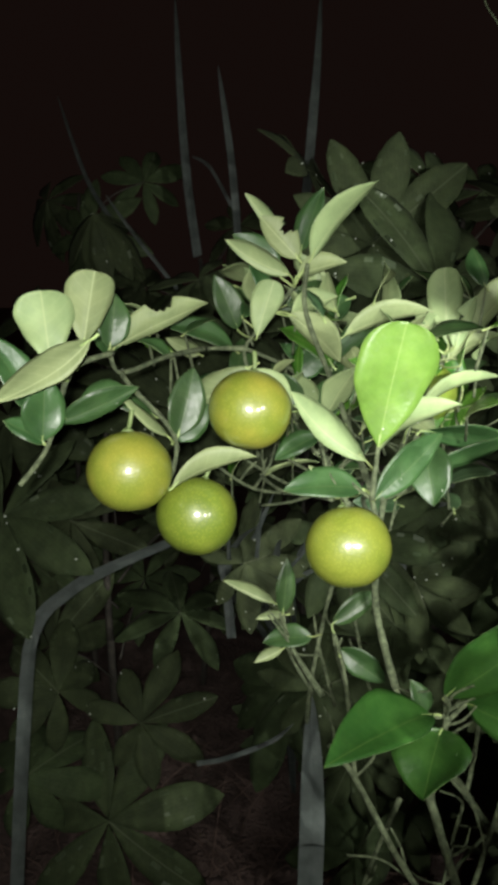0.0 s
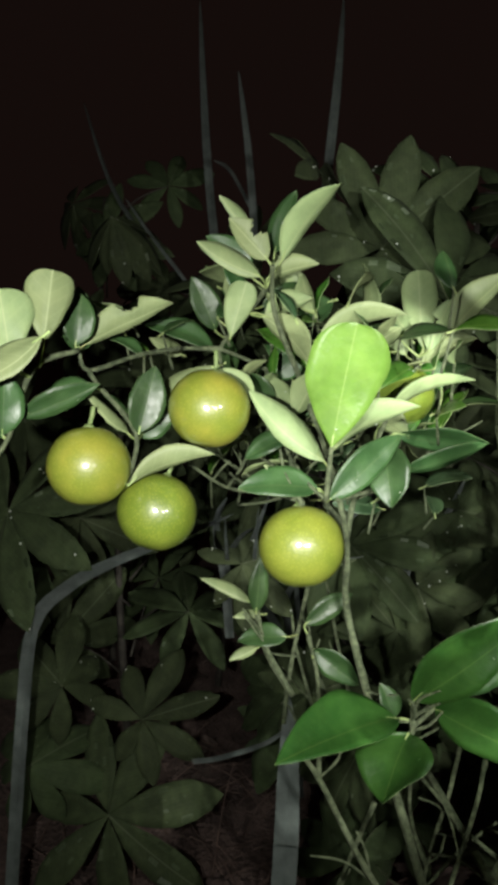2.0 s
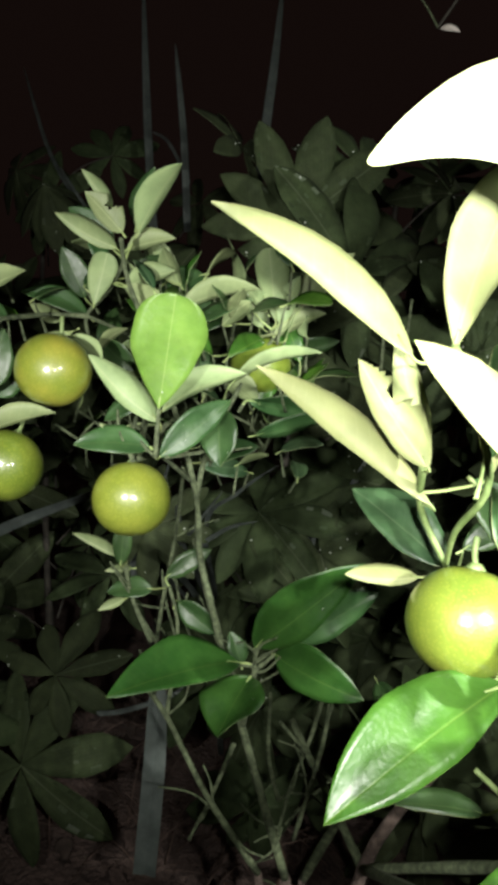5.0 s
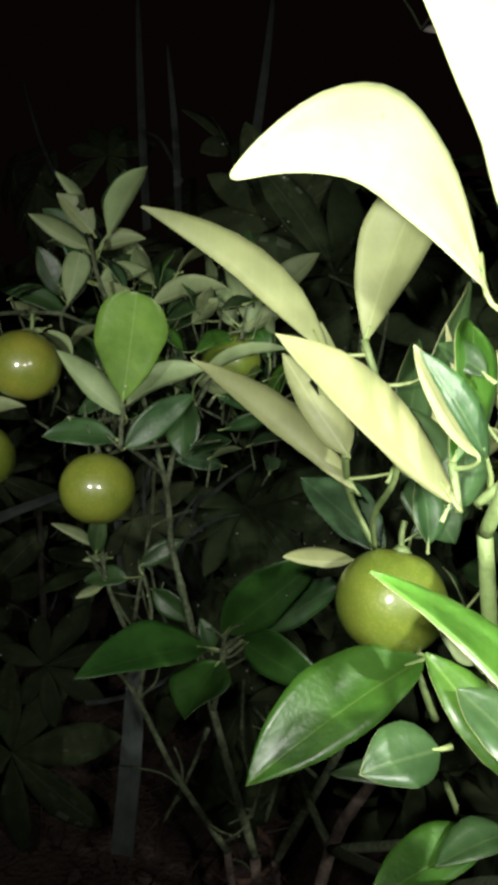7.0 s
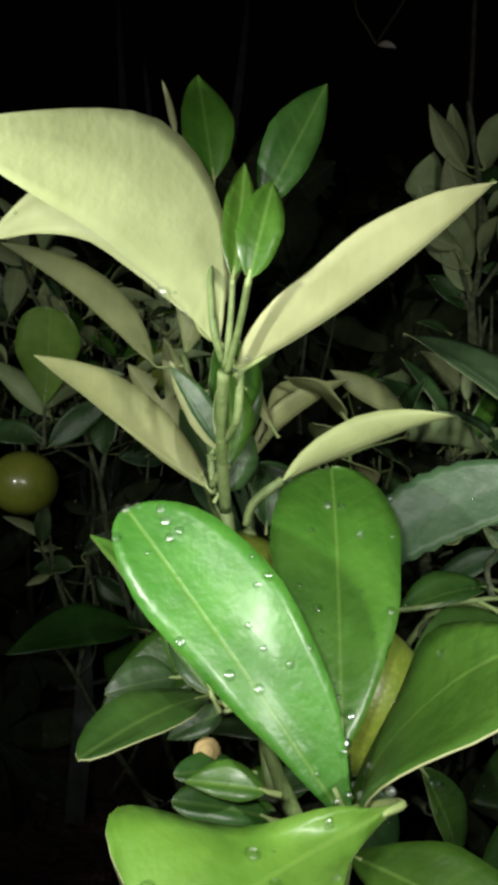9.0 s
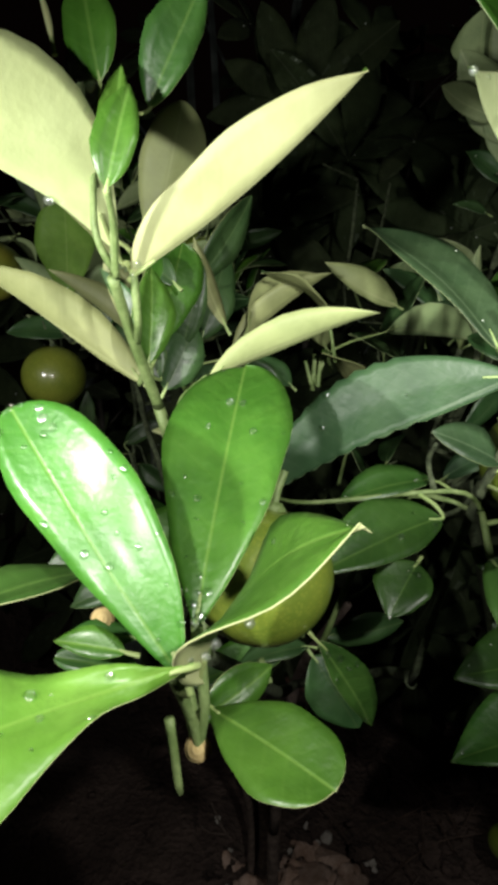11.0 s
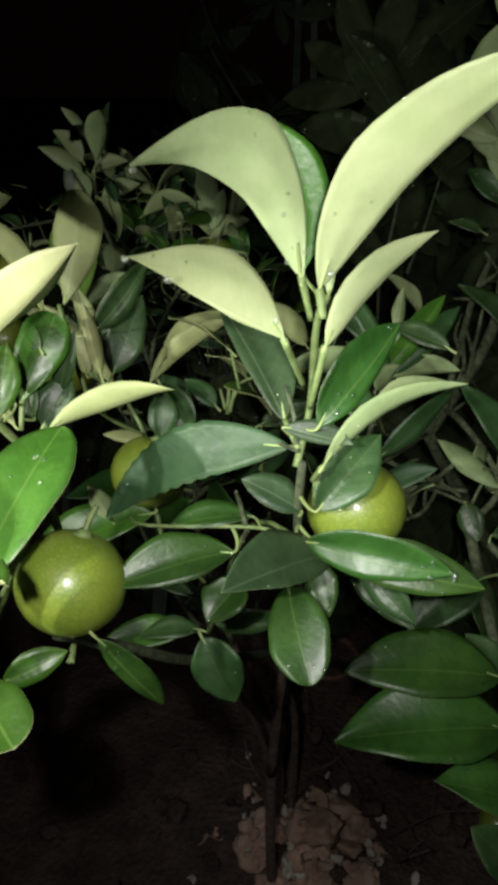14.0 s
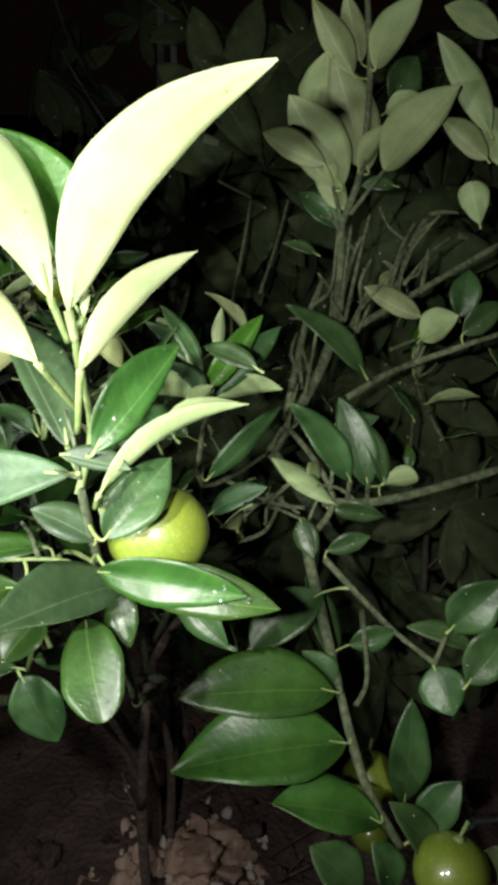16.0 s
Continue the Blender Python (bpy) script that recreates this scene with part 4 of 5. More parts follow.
twig(D, 0.0014, 0.0012, (0.3435, 0.4218, 0.6063), (0.3429, 0.4448, 0.6292))
twig(D, 0.0014, 0.0012, (0.2669, 0.2720, 0.5811), (0.2589, 0.2835, 0.5281), (0.2686, 0.3710, 0.5095))
twig(D, 0.0014, 0.0012, (0.2971, 0.4096, 0.5903), (0.2986, 0.4245, 0.6187), (0.3024, 0.4338, 0.6346))
twig(D, 0.0014, 0.0012, (0.3037, 0.4072, 0.5810), (0.3130, 0.4111, 0.6056))
twig(D, 0.0014, 0.0012, (0.2601, 0.3133, 0.5167), (0.2861, 0.3166, 0.5058), (0.3045, 0.3216, 0.5034))
twig(D, 0.0014, 0.0012, (0.2642, 0.3031, 0.4938), (0.2806, 0.3132, 0.5028), (0.2960, 0.3259, 0.5175))
twig(D, 0.0014, 0.0012, (0.2661, 0.3173, 0.4743), (0.2807, 0.3255, 0.4806), (0.2892, 0.3284, 0.5038))
twig(D, 0.0014, 0.0012, (0.3297, 0.3141, 0.5296), (0.3284, 0.3184, 0.5157))
twig(D, 0.0014, 0.0012, (0.3385, 0.3205, 0.5247), (0.3385, 0.3219, 0.5159))
twig(D, 0.0014, 0.0012, (0.1784, 0.5383, 0.5540), (0.1797, 0.5605, 0.5971), (0.1796, 0.5799, 0.6359))
twig(D, 0.0014, 0.0012, (0.1830, 0.5269, 0.5283), (0.1784, 0.5383, 0.5540))
twig(D, 0.0014, 0.0011, (0.1796, 0.5799, 0.6359), (0.1504, 0.5762, 0.6481))
twig(D, 0.0014, 0.0011, (0.1931, 0.5689, 0.5583), (0.1999, 0.5914, 0.5985), (0.2032, 0.6094, 0.6320))
twig(D, 0.0012, 0.0008, (0.2935, 0.4036, 0.5807), (0.2911, 0.4149, 0.6164), (0.2892, 0.4268, 0.6413))
twig(D, 0.0012, 0.0008, (0.2988, 0.4055, 0.5808), (0.2975, 0.4172, 0.6166), (0.2964, 0.4293, 0.6415))
twig(D, 0.0012, 0.0008, (0.3029, 0.3997, 0.5900), (0.3044, 0.4259, 0.6292), (0.3051, 0.4411, 0.6473))
twig(D, 0.0012, 0.0008, (0.3093, 0.3973, 0.5808), (0.3108, 0.4072, 0.5994), (0.3127, 0.4117, 0.6071))
twig(D, 0.0012, 0.0008, (0.3110, 0.3995, 0.5840), (0.3157, 0.4089, 0.5995))
twig(D, 0.0012, 0.0008, (0.3240, 0.4233, 0.6109), (0.3276, 0.4410, 0.6320), (0.3316, 0.4535, 0.6424))
twig(D, 0.0012, 0.0008, (0.3278, 0.4231, 0.6079), (0.3331, 0.4413, 0.6290), (0.3385, 0.4638, 0.6467))
twig(D, 0.0012, 0.0008, (0.3324, 0.4255, 0.6096), (0.3435, 0.4434, 0.6261), (0.3543, 0.4629, 0.6342))
twig(D, 0.0012, 0.0008, (0.2851, 0.3982, 0.5988), (0.2855, 0.4045, 0.6111), (0.2865, 0.4057, 0.6127))
twig(D, 0.0012, 0.0008, (0.2854, 0.3750, 0.5525), (0.2799, 0.3839, 0.5740), (0.2804, 0.3918, 0.5894))
twig(D, 0.0012, 0.0008, (0.2875, 0.3742, 0.5495), (0.2879, 0.3867, 0.5742), (0.2879, 0.3960, 0.5927))
twig(D, 0.0012, 0.0008, (0.2661, 0.3173, 0.4743), (0.2750, 0.3204, 0.4976), (0.2905, 0.3251, 0.4965))
twig(D, 0.0012, 0.0008, (0.2827, 0.3186, 0.4890), (0.2831, 0.3262, 0.5037), (0.3021, 0.3193, 0.5004))
twig(D, 0.0012, 0.0008, (0.2691, 0.3176, 0.4960), (0.2808, 0.3232, 0.4992), (0.3093, 0.3106, 0.5016))
twig(D, 0.0012, 0.0008, (0.3325, 0.3922, 0.5783), (0.3472, 0.4004, 0.5846))
twig(D, 0.0012, 0.0008, (0.3493, 0.3951, 0.5726), (0.3516, 0.4001, 0.5811))
twig(D, 0.0012, 0.0008, (0.3190, 0.3172, 0.5196), (0.3189, 0.3193, 0.5357), (0.3168, 0.3227, 0.5438))
leaf(D, 0.2882, 0.4316, 0.6630, 178, 54, 113, 0.0611, 0.0333, 0.06, 0.05, "m")
leaf(D, 0.2997, 0.4516, 0.6718, 160, 64, 128, 0.0706, 0.0299, 0.06, 0.03, "m")
leaf(D, 0.3106, 0.4441, 0.6728, 34, 47, -100, 0.0645, 0.0289, 0.08, -0.07, "m")
leaf(D, 0.2789, 0.4232, 0.6759, -157, 24, 110, 0.0412, 0.0182, 0.08, 0.09, "m")
leaf(D, 0.2653, 0.4666, 0.7015, 99, 72, -167, 0.0394, 0.0301, 0.05, -0.01, "m")
leaf(D, 0.2951, 0.4443, 0.6721, 40, 54, -92, 0.0329, 0.0128, 0.05, -0.06, "m")
leaf(D, 0.2909, 0.4318, 0.6501, 180, 51, 119, 0.0336, 0.0163, 0.05, 0.06, "m")
leaf(D, 0.2872, 0.4313, 0.6399, 179, 36, -60, 0.0323, 0.0152, 0.05, -0.04, "d")
leaf(D, 0.2839, 0.4611, 0.7247, -178, 55, 112, 0.0489, 0.0188, 0.06, 0.05, "m")
leaf(D, 0.2956, 0.4668, 0.7280, 37, 56, -96, 0.0498, 0.0216, 0.08, -0.06, "m")
leaf(D, 0.2849, 0.4769, 0.7321, 171, 70, 124, 0.0392, 0.0157, 0.05, 0.02, "m")
leaf(D, 0.2999, 0.5063, 0.7106, 55, 51, 67, 0.0351, 0.0231, 0.05, 0.03, "d")
leaf(D, 0.3020, 0.4803, 0.7040, 29, 21, -73, 0.0262, 0.0142, 0.05, -0.09, "m")
leaf(D, 0.3672, 0.4898, 0.6790, 178, 36, 110, 0.0394, 0.0177, 0.06, 0.08, "m")
leaf(D, 0.3665, 0.4972, 0.6942, 176, 54, 110, 0.0683, 0.0197, 0.06, 0.05, "m")
leaf(D, 0.3624, 0.5234, 0.7490, -156, 22, 92, 0.0409, 0.0190, 0.06, 0.09, "m")
leaf(D, 0.3698, 0.4719, 0.6417, 140, 61, 136, 0.0278, 0.0186, 0.05, 0.02, "r")
leaf(D, 0.3826, 0.5036, 0.6728, 152, 57, 131, 0.0467, 0.0226, 0.05, 0.04, "m")
leaf(D, 0.2778, 0.4203, 0.6245, -169, 15, -49, 0.0220, 0.0080, 0.05, -0.05, "d")
leaf(D, 0.3260, 0.3486, 0.5772, -171, 38, -49, 0.0565, 0.0160, 0.10, -0.05, "d")
leaf(D, 0.3470, 0.4061, 0.5961, -173, 24, 128, 0.0381, 0.0154, 0.12, 0.09, "m")
leaf(D, 0.3506, 0.3808, 0.5900, 35, 31, -106, 0.0254, 0.0190, 0.05, -0.09, "m")
leaf(D, 0.3725, 0.3900, 0.5934, 38, 35, 70, 0.0280, 0.0157, 0.05, 0.05, "d")
leaf(D, 0.3683, 0.4239, 0.5939, 86, 63, 18, 0.0292, 0.0188, 0.05, 0.01, "d")
leaf(D, 0.3297, 0.3141, 0.5296, 178, 47, -43, 0.0526, 0.0182, 0.08, -0.04, "d")
leaf(D, 0.3385, 0.3205, 0.5247, 148, 58, -28, 0.0501, 0.0193, 0.06, -0.02, "d")
leaf(D, 0.3461, 0.3241, 0.5268, 151, 57, -16, 0.0352, 0.0125, 0.06, -0.02, "d")
leaf(D, 0.3229, 0.3109, 0.5161, -170, 34, 146, 0.0419, 0.0131, 0.10, 0.09, "m")
leaf(D, 0.3441, 0.3274, 0.5230, 12, 20, -98, 0.0202, 0.0122, 0.05, -0.09, "r")
leaf(D, 0.3219, 0.3140, 0.5114, 6, -2, 84, 0.0279, 0.0127, 0.05, 0.05, "d")
leaf(D, 0.3236, 0.2996, 0.4932, 28, 18, 78, 0.0242, 0.0113, 0.05, 0.05, "d")
leaf(D, 0.3073, 0.3015, 0.5081, -42, -46, 44, 0.0214, 0.0136, 0.05, 0.02, "d")
leaf(D, 0.2707, 0.2612, 0.5457, 49, 37, 72, 0.0497, 0.0121, 0.08, 0.04, "d")
leaf(D, 0.2685, 0.2648, 0.5891, 46, 49, 73, 0.0429, 0.0122, 0.08, 0.04, "p")
leaf(D, 0.2685, 0.2737, 0.5836, 50, 38, 75, 0.0464, 0.0125, 0.06, 0.04, "d")
leaf(D, 0.2711, 0.2744, 0.5831, 22, 7, -87, 0.0299, 0.0123, 0.12, -0.09, "m")
leaf(D, 0.2642, 0.2718, 0.5943, 166, 49, -34, 0.0376, 0.0087, 0.06, -0.03, "d")
leaf(D, 0.2588, 0.2812, 0.5932, 180, 34, -41, 0.0342, 0.0103, 0.05, -0.05, "d")
leaf(D, 0.2704, 0.2737, 0.6054, 92, 73, -156, 0.0196, 0.0062, 0.03, -0.01, "m")
leaf(D, 0.2675, 0.2706, 0.5896, 175, 50, 139, 0.0202, 0.0070, 0.05, 0.06, "m")
leaf(D, 0.2634, 0.2880, 0.5805, 41, 39, 77, 0.0206, 0.0086, 0.05, 0.04, "d")
leaf(D, 0.2508, 0.2828, 0.5555, -173, 23, -35, 0.0286, 0.0138, 0.05, -0.05, "d")
leaf(D, 0.3441, 0.2446, 0.4515, -151, 5, -25, 0.0763, 0.0336, 0.07, -0.05, "Dw")
leaf(D, 0.3526, 0.2356, 0.4302, -149, -1, -25, 0.0846, 0.0419, 0.07, -0.05, "Dw")
leaf(D, 0.3744, 0.2194, 0.4043, -155, 19, -20, 0.0549, 0.0260, 0.06, -0.05, "Dw")
leaf(D, 0.3257, 0.2859, 0.4762, -132, -28, -25, 0.0512, 0.0255, 0.06, -0.05, "d")
leaf(D, 0.3422, 0.2570, 0.4426, 175, 40, -32, 0.0252, 0.0142, 0.06, -0.04, "d")
leaf(D, 0.3436, 0.2755, 0.4552, 26, 16, 71, 0.0256, 0.0136, 0.05, 0.05, "d")
leaf(D, 0.3868, 0.2775, 0.4532, -49, -37, 42, 0.0245, 0.0236, 0.05, 0.02, "d")
leaf(D, 0.3943, 0.2280, 0.3963, 42, 56, 39, 0.0314, 0.0195, 0.05, 0.04, "d")
leaf(D, 0.3915, 0.2708, 0.4834, 24, 51, 63, 0.0350, 0.0231, 0.05, 0.05, "d")
leaf(D, 0.4028, 0.2549, 0.4673, 48, 46, 43, 0.0342, 0.0206, 0.05, 0.04, "d")
leaf(D, 0.3838, 0.2668, 0.3642, 107, 74, 2, 0.0613, 0.0234, 0.05, 0.00, "d")
leaf(D, 0.4052, 0.2210, 0.3868, 180, 48, -30, 0.0413, 0.0179, 0.05, -0.04, "d")
leaf(D, 0.3725, 0.2031, 0.3732, -175, 43, -27, 0.0362, 0.0229, 0.05, -0.04, "d")
leaf(D, 0.3878, 0.2131, 0.3711, 174, 59, -35, 0.0292, 0.0177, 0.05, -0.03, "d")
leaf(D, 0.4053, 0.2961, 0.4546, -169, 15, -24, 0.0371, 0.0122, 0.06, -0.05, "d")
leaf(D, 0.3333, 0.2927, 0.4266, 149, 58, -6, 0.0501, 0.0183, 0.05, -0.02, "d")
leaf(D, 0.2775, 0.2050, 0.5222, -15, -25, 53, 0.0373, 0.0155, 0.05, 0.04, "d")
leaf(D, 0.4315, 0.2235, 0.3855, 168, 47, 147, 0.0159, 0.0189, 0.05, 0.06, "m")
leaf(D, 0.3170, 0.4532, 0.6634, -161, -1, -54, 0.0209, 0.0097, 0.05, -0.05, "d")
fruit(D, 0.3612, 0.3033, 0.3312, 0.0174)
fruit(D, 0.4095, 0.2141, 0.3934, 0.0174)
fruit(D, 0.3578, 0.4339, 0.1097, 0.0174)

# trunks down to the soil
twig(A, 0.0060, 0.0032, (0.1400, 0.4300, -0.0500), (0.1420, 0.4250, 0.1000), (0.1373, 0.3467, 0.3008))
twig(A, 0.0050, 0.0030, (0.1500, 0.4400, -0.0500), (0.1500, 0.4500, 0.1200), (0.1487, 0.3902, 0.2600))
twig(A, 0.0040, 0.0020, (0.1300, 0.4200, -0.0500), (0.1300, 0.4200, 0.1000), (0.1221, 0.3287, 0.3196))
twig(B, 0.0030, 0.0020, (0.1825, 0.3564, 0.3061), (0.2050, 0.2000, 0.4400), (0.2090, 0.1400, 0.5000), (0.2070, 0.1025, 0.5376))
twig(C, 0.0030, 0.0022, (0.1825, 0.3564, 0.3061), (0.2500, 0.2500, 0.4200), (0.2610, 0.1977, 0.4599))
twig(C, 0.0056, 0.0044, (0.1650, 0.3700, -0.0500), (0.1680, 0.3562, 0.0529), (0.1680, 0.3562, 0.1529))
twig(D, 0.0080, 0.0040, (0.4000, 0.6200, -0.0500), (0.3300, 0.5600, 0.2500), (0.2686, 0.3710, 0.5095))

# ---- background plants ----
def palmate(plant, x, y, z, size, heading, tilt, droop, count, seed, fan=290.0):
    """A hand-shaped leaf: long leaflets from one hub, on a stalk to the plant's stem."""
    rnd = random.Random(seed)
    place = pose(0, 0, 0, 0, 0, 0.5 * heading) @ pose(0, 0, 0, tilt, 0, 0) @ pose(0, 0, 0, 0, 0, 2 * heading)
    place = Matrix.Translation((x, y, z)) @ place
    whole = bmesh.new()
    for i in range(count):
        k = (i / (count - 1) - 0.5) * fan
        length = size * (1.0 - 0.35 * abs(k) / 180) * rnd.uniform(0.9, 1.1)
        bm = blade(length, length * rnd.uniform(0.30, 0.37), 0.06, 0.14, SHAPES["p"], seed * 31 + i, rows=9, cols=2)
        bm.transform(Matrix.Rotation(radians(k), 4, "Z") @ Matrix.Rotation(radians(droop + rnd.uniform(-12, 12)), 4, "Y"))
        me = bpy.data.meshes.new("leaflet")
        bm.to_mesh(me)
        bm.free()
        whole.from_mesh(me)
        bpy.data.meshes.remove(me)
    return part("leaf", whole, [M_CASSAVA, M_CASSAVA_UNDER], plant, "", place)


def cassava(x, y, height, leaves, seed):
    """A slender dark plant with hand-shaped leaves round the top of its stem."""
    rnd = random.Random(seed)
    plant = thing("palmate_shrub", x, y, -0.03, "dark green shrub with hand-shaped leaves behind the citrus", "shrub", "background shrubs")
    part("stem", tube([(x, y, -0.05), (x + rnd.uniform(-0.03, 0.03), y, height * 0.5), (x, y, height)], 0.006, 0.003, 7, 0.1, seed), M_DARKSTEM, plant)
    for i in range(leaves):
        a = 6.2832 * (i * 0.382 + rnd.random() * 0.1)
        z = height * (1.0 - 0.75 * i / leaves)
        reach = rnd.uniform(0.06, 0.13)
        hx, hy, hz = x + reach * math.cos(a), y + reach * math.sin(a), z + rnd.uniform(0.0, 0.05)
        ob = palmate(plant, hx, hy, hz, rnd.uniform(0.085, 0.12), rnd.uniform(-60, 60), rnd.uniform(25, 85), rnd.uniform(5, 35), rnd.choice((7, 7, 8, 9)), seed * 100 + i)
        part("leaf_stalk", tube([(x, y, z - 0.05), ((x + hx) / 2, (y + hy) / 2, z), (hx, hy, hz)], 0.0016, 0.001, 5), M_DARKSTEM, ob)
    return plant


for i, (x, y, h, n) in enumerate(((0.10, 0.80, 0.66, 13), (0.20, 0.85, 0.74, 12), (-0.20, 0.85, 0.62, 13), 
                                  (0.28, 0.74, 0.50, 13), (0.48, 0.85, 0.62, 11), (0.10, 0.78, 0.30, 11),
                                  (0.62, 0.70, 0.50, 11), (0.05, 1.05, 0.62, 10), (0.36, 0.62, 0.32, 10), (0.33, 1.0, 0.72, 10), (-0.34, 1.18, 0.80, 11), (-0.14, 1.15, 0.70, 9), (0.19, 1.12, 0.80, 9), (0.45, 1.05, 0.78, 9))):
    cassava(x, y, h, n, 11 + i)


def grass(label, r, *points):
    """A long flat grass blade through the points."""
    COUNT[0] += 1
    tuft = thing("grass_blade", points[0][0], points[0][1], points[0][2], label, "grass", "grass blades")
    pts = [Vector(p) for p in points]
    bm = bmesh.new()
    steps = 24
    rows = []
    for i in range(steps + 1):
        s = i / steps * (len(pts) - 1)
        k = min(int(s), len(pts) - 2)
        t = s - k
        p0, p1, p2, p3 = pts[max(k - 1, 0)], pts[k], pts[k + 1], pts[min(k + 2, len(pts) - 1)]
        p = 0.5 * ((2 * p1) + (p2 - p0) * t + (2 * p0 - 5 * p1 + 4 * p2 - p3) * t * t + (3 * p1 - p0 - 3 * p2 + p3) * t ** 3)
        w = r * (1 - (i / steps) ** 4) + 0.0003
        side = (p2 - p1).cross(Vector((0, 1, 0.25))).normalized()
        rows.append([bm.verts.new(p - w * side + Vector((0, -0.0006, 0.0004))), bm.verts.new(p + Vector((0, 0.1 * w, 0))), bm.verts.new(p + w * side)])
    for a, b in zip(rows, rows[1:]):
        for j in range(2):
            bm.faces.new((a[j], a[j + 1], b[j + 1], b[j]))
    bmesh.ops.solidify(bm, geom=bm.faces[:], thickness=0.0004)
    bmesh.ops.recalc_face_normals(bm, faces=bm.faces)
    flat = part("blade", bm, M_BLADE, tuft)
    flat.data.polygons.foreach_set("use_smooth", [False] * len(flat.data.polygons))
    return tuft

grass("tall thin grey-green grass blade standing behind the shrub", 0.0060, (-0.127, 1.045, 0.698), (-0.152, 1.107, 0.810), (-0.165, 1.128, 0.930), (-0.172, 1.129, 1.068))
grass("tall thin grey-green grass blade standing behind the shrub", 0.0045, (-0.057, 0.946, 0.694), (-0.071, 0.973, 0.812), (-0.092, 1.000, 0.933))
grass("tall thin grey-green grass blade standing behind the shrub", 0.0060, (0.024, 1.020, 0.763), (0.029, 1.041, 0.851), (0.034, 1.062, 0.939), (0.037, 1.089, 1.049))
grass("tall thin grey-green grass blade standing behind the shrub", 0.0030, (-0.222, 1.041, 0.713), (-0.284, 1.056, 0.797), (-0.334, 1.081, 0.920))
grass("tall thin grey-green grass blade standing behind the shrub", 0.0020, (-0.081, 1.065, 0.768), (-0.114, 1.075, 0.822), (-0.139, 1.077, 0.837))
grass("tall thin grey-green grass blade standing behind the shrub", 0.0020, (-0.134, 0.930, 0.651), (-0.193, 0.942, 0.720), (-0.230, 0.951, 0.768))
grass("wide grey-green grass blade bent over below the fruits", 0.0058, (-0.195, 0.502, 0.142), (-0.193, 0.531, 0.282), (-0.187, 0.549, 0.366), (-0.159, 0.559, 0.399), (-0.120, 0.557, 0.424), (-0.058, 0.559, 0.453), (-0.017, 0.566, 0.471))
grass("wide pale grey-green grass blade standing upright", 0.0072, (0.047, 0.369, 0.266), (0.048, 0.384, 0.329), (0.047, 0.394, 0.372), (0.045, 0.403, 0.412))
grass("wide grey-green grass blade bent over below the fruits", 0.0040, (0.139, 0.687, 0.320), (0.137, 0.703, 0.387), (0.170, 0.716, 0.431), (0.191, 0.728, 0.476))
grass("wide grey-green grass blade bent over below the fruits", 0.0040, (-0.026, 0.607, 0.340), (-0.033, 0.619, 0.390), (-0.044, 0.630, 0.440), (-0.035, 0.636, 0.465))
grass("wide grey-green grass blade bent over below the fruits", 0.0030, (-0.054, 0.579, 0.230), (-0.028, 0.582, 0.235), (0.012, 0.589, 0.250), (0.032, 0.594, 0.266))
rnd = random.Random(12)
for i in range(8):
    x, z = -0.040 + 0.010 * i, 0.405 + rnd.uniform(-0.02, 0.02)
    k = rnd.uniform(-0.4, 0.8)
    grass("narrow blue-grey grass blade in a clump behind the fruits", rnd.uniform(0.0022, 0.0036), (0.03, 0.88, -0.03), (0.02 + 0.3 * x, 0.82, 0.20), (x, 0.66, z - 0.03), (x + 0.05 * k, 0.60, z + 0.03), (x + 0.10 * k, 0.57, z + rnd.uniform(0.05, 0.09)))
grass("pale dry grass blade lying low", 0.0040, (0.409, 0.246, 0.376), (0.419, 0.253, 0.383), (0.435, 0.259, 0.385))

behind = thing("palmate_shrub", 0.12, 0.8, -0.03, "dark shrub with large hand-shaped leaves, wet, behind the citrus", "shrub", "background shrubs")
part("stem", tube([(0.12, 0.86, -0.05), (0.13, 0.86, 0.4), (0.11, 0.85, 0.66)], 0.008, 0.004, 7, 0.1, 5), M_DARKSTEM, behind)
palmate(behind, 0.095, 0.747, 0.695, 0.125, 20, 78, 4, 9, 900)
palmate(behind, 0.158, 0.813, 0.758, 0.085, 60, 60, 20, 8, 901)
palmate(behind, -0.232, 0.902, 0.740, 0.100, 0, 40, 55, 9, 902)
palmate(behind, 0.146, 0.680, 0.372, 0.075, -30, 75, 5, 8, 903)
palmate(behind, 0.126, 0.659, 0.336, 0.070, 60, 60, 10, 7, 904)
palmate(behind, 0.254, 0.692, 0.389, 0.095, -50, 75, 5, 8, 905)
palmate(behind, -0.121, 0.645, 0.223, 0.090, 10, 55, 25, 7, 906)
palmate(behind, 0.183, 0.710, 0.444, 0.100, 0, 60, 35, 9, 907)
palmate(behind, -0.223, 0.585, 0.455, 0.120, -40, 60, 15, 8, 908)
palmate(behind, 0.106, 0.851, 0.761, 0.120, 0, 30, 60, 8, 909)
palmate(behind, 0.027, 0.818, 0.779, 0.090, 140, 60, 10, 6, 910)
palmate(behind, 0.266, 0.801, 0.584, 0.120, -60, 60, 10, 8, 911)
palmate(behind, 0.261, 0.859, 0.745, 0.080, 90, 60, 20, 7, 912)
palmate(behind, -0.014, 0.596, 0.417, 0.070, 10, 60, 20, 8, 913)
palmate(behind, 0.325, 0.582, 0.495, 0.100, -20, 60, 10, 8, 914)
palmate(behind, 0.381, 0.531, 0.404, 0.100, 30, 60, 15, 8, 915)
palmate(behind, 0.273, 0.658, 0.589, 0.120, 10, 70, 10, 8, 916)
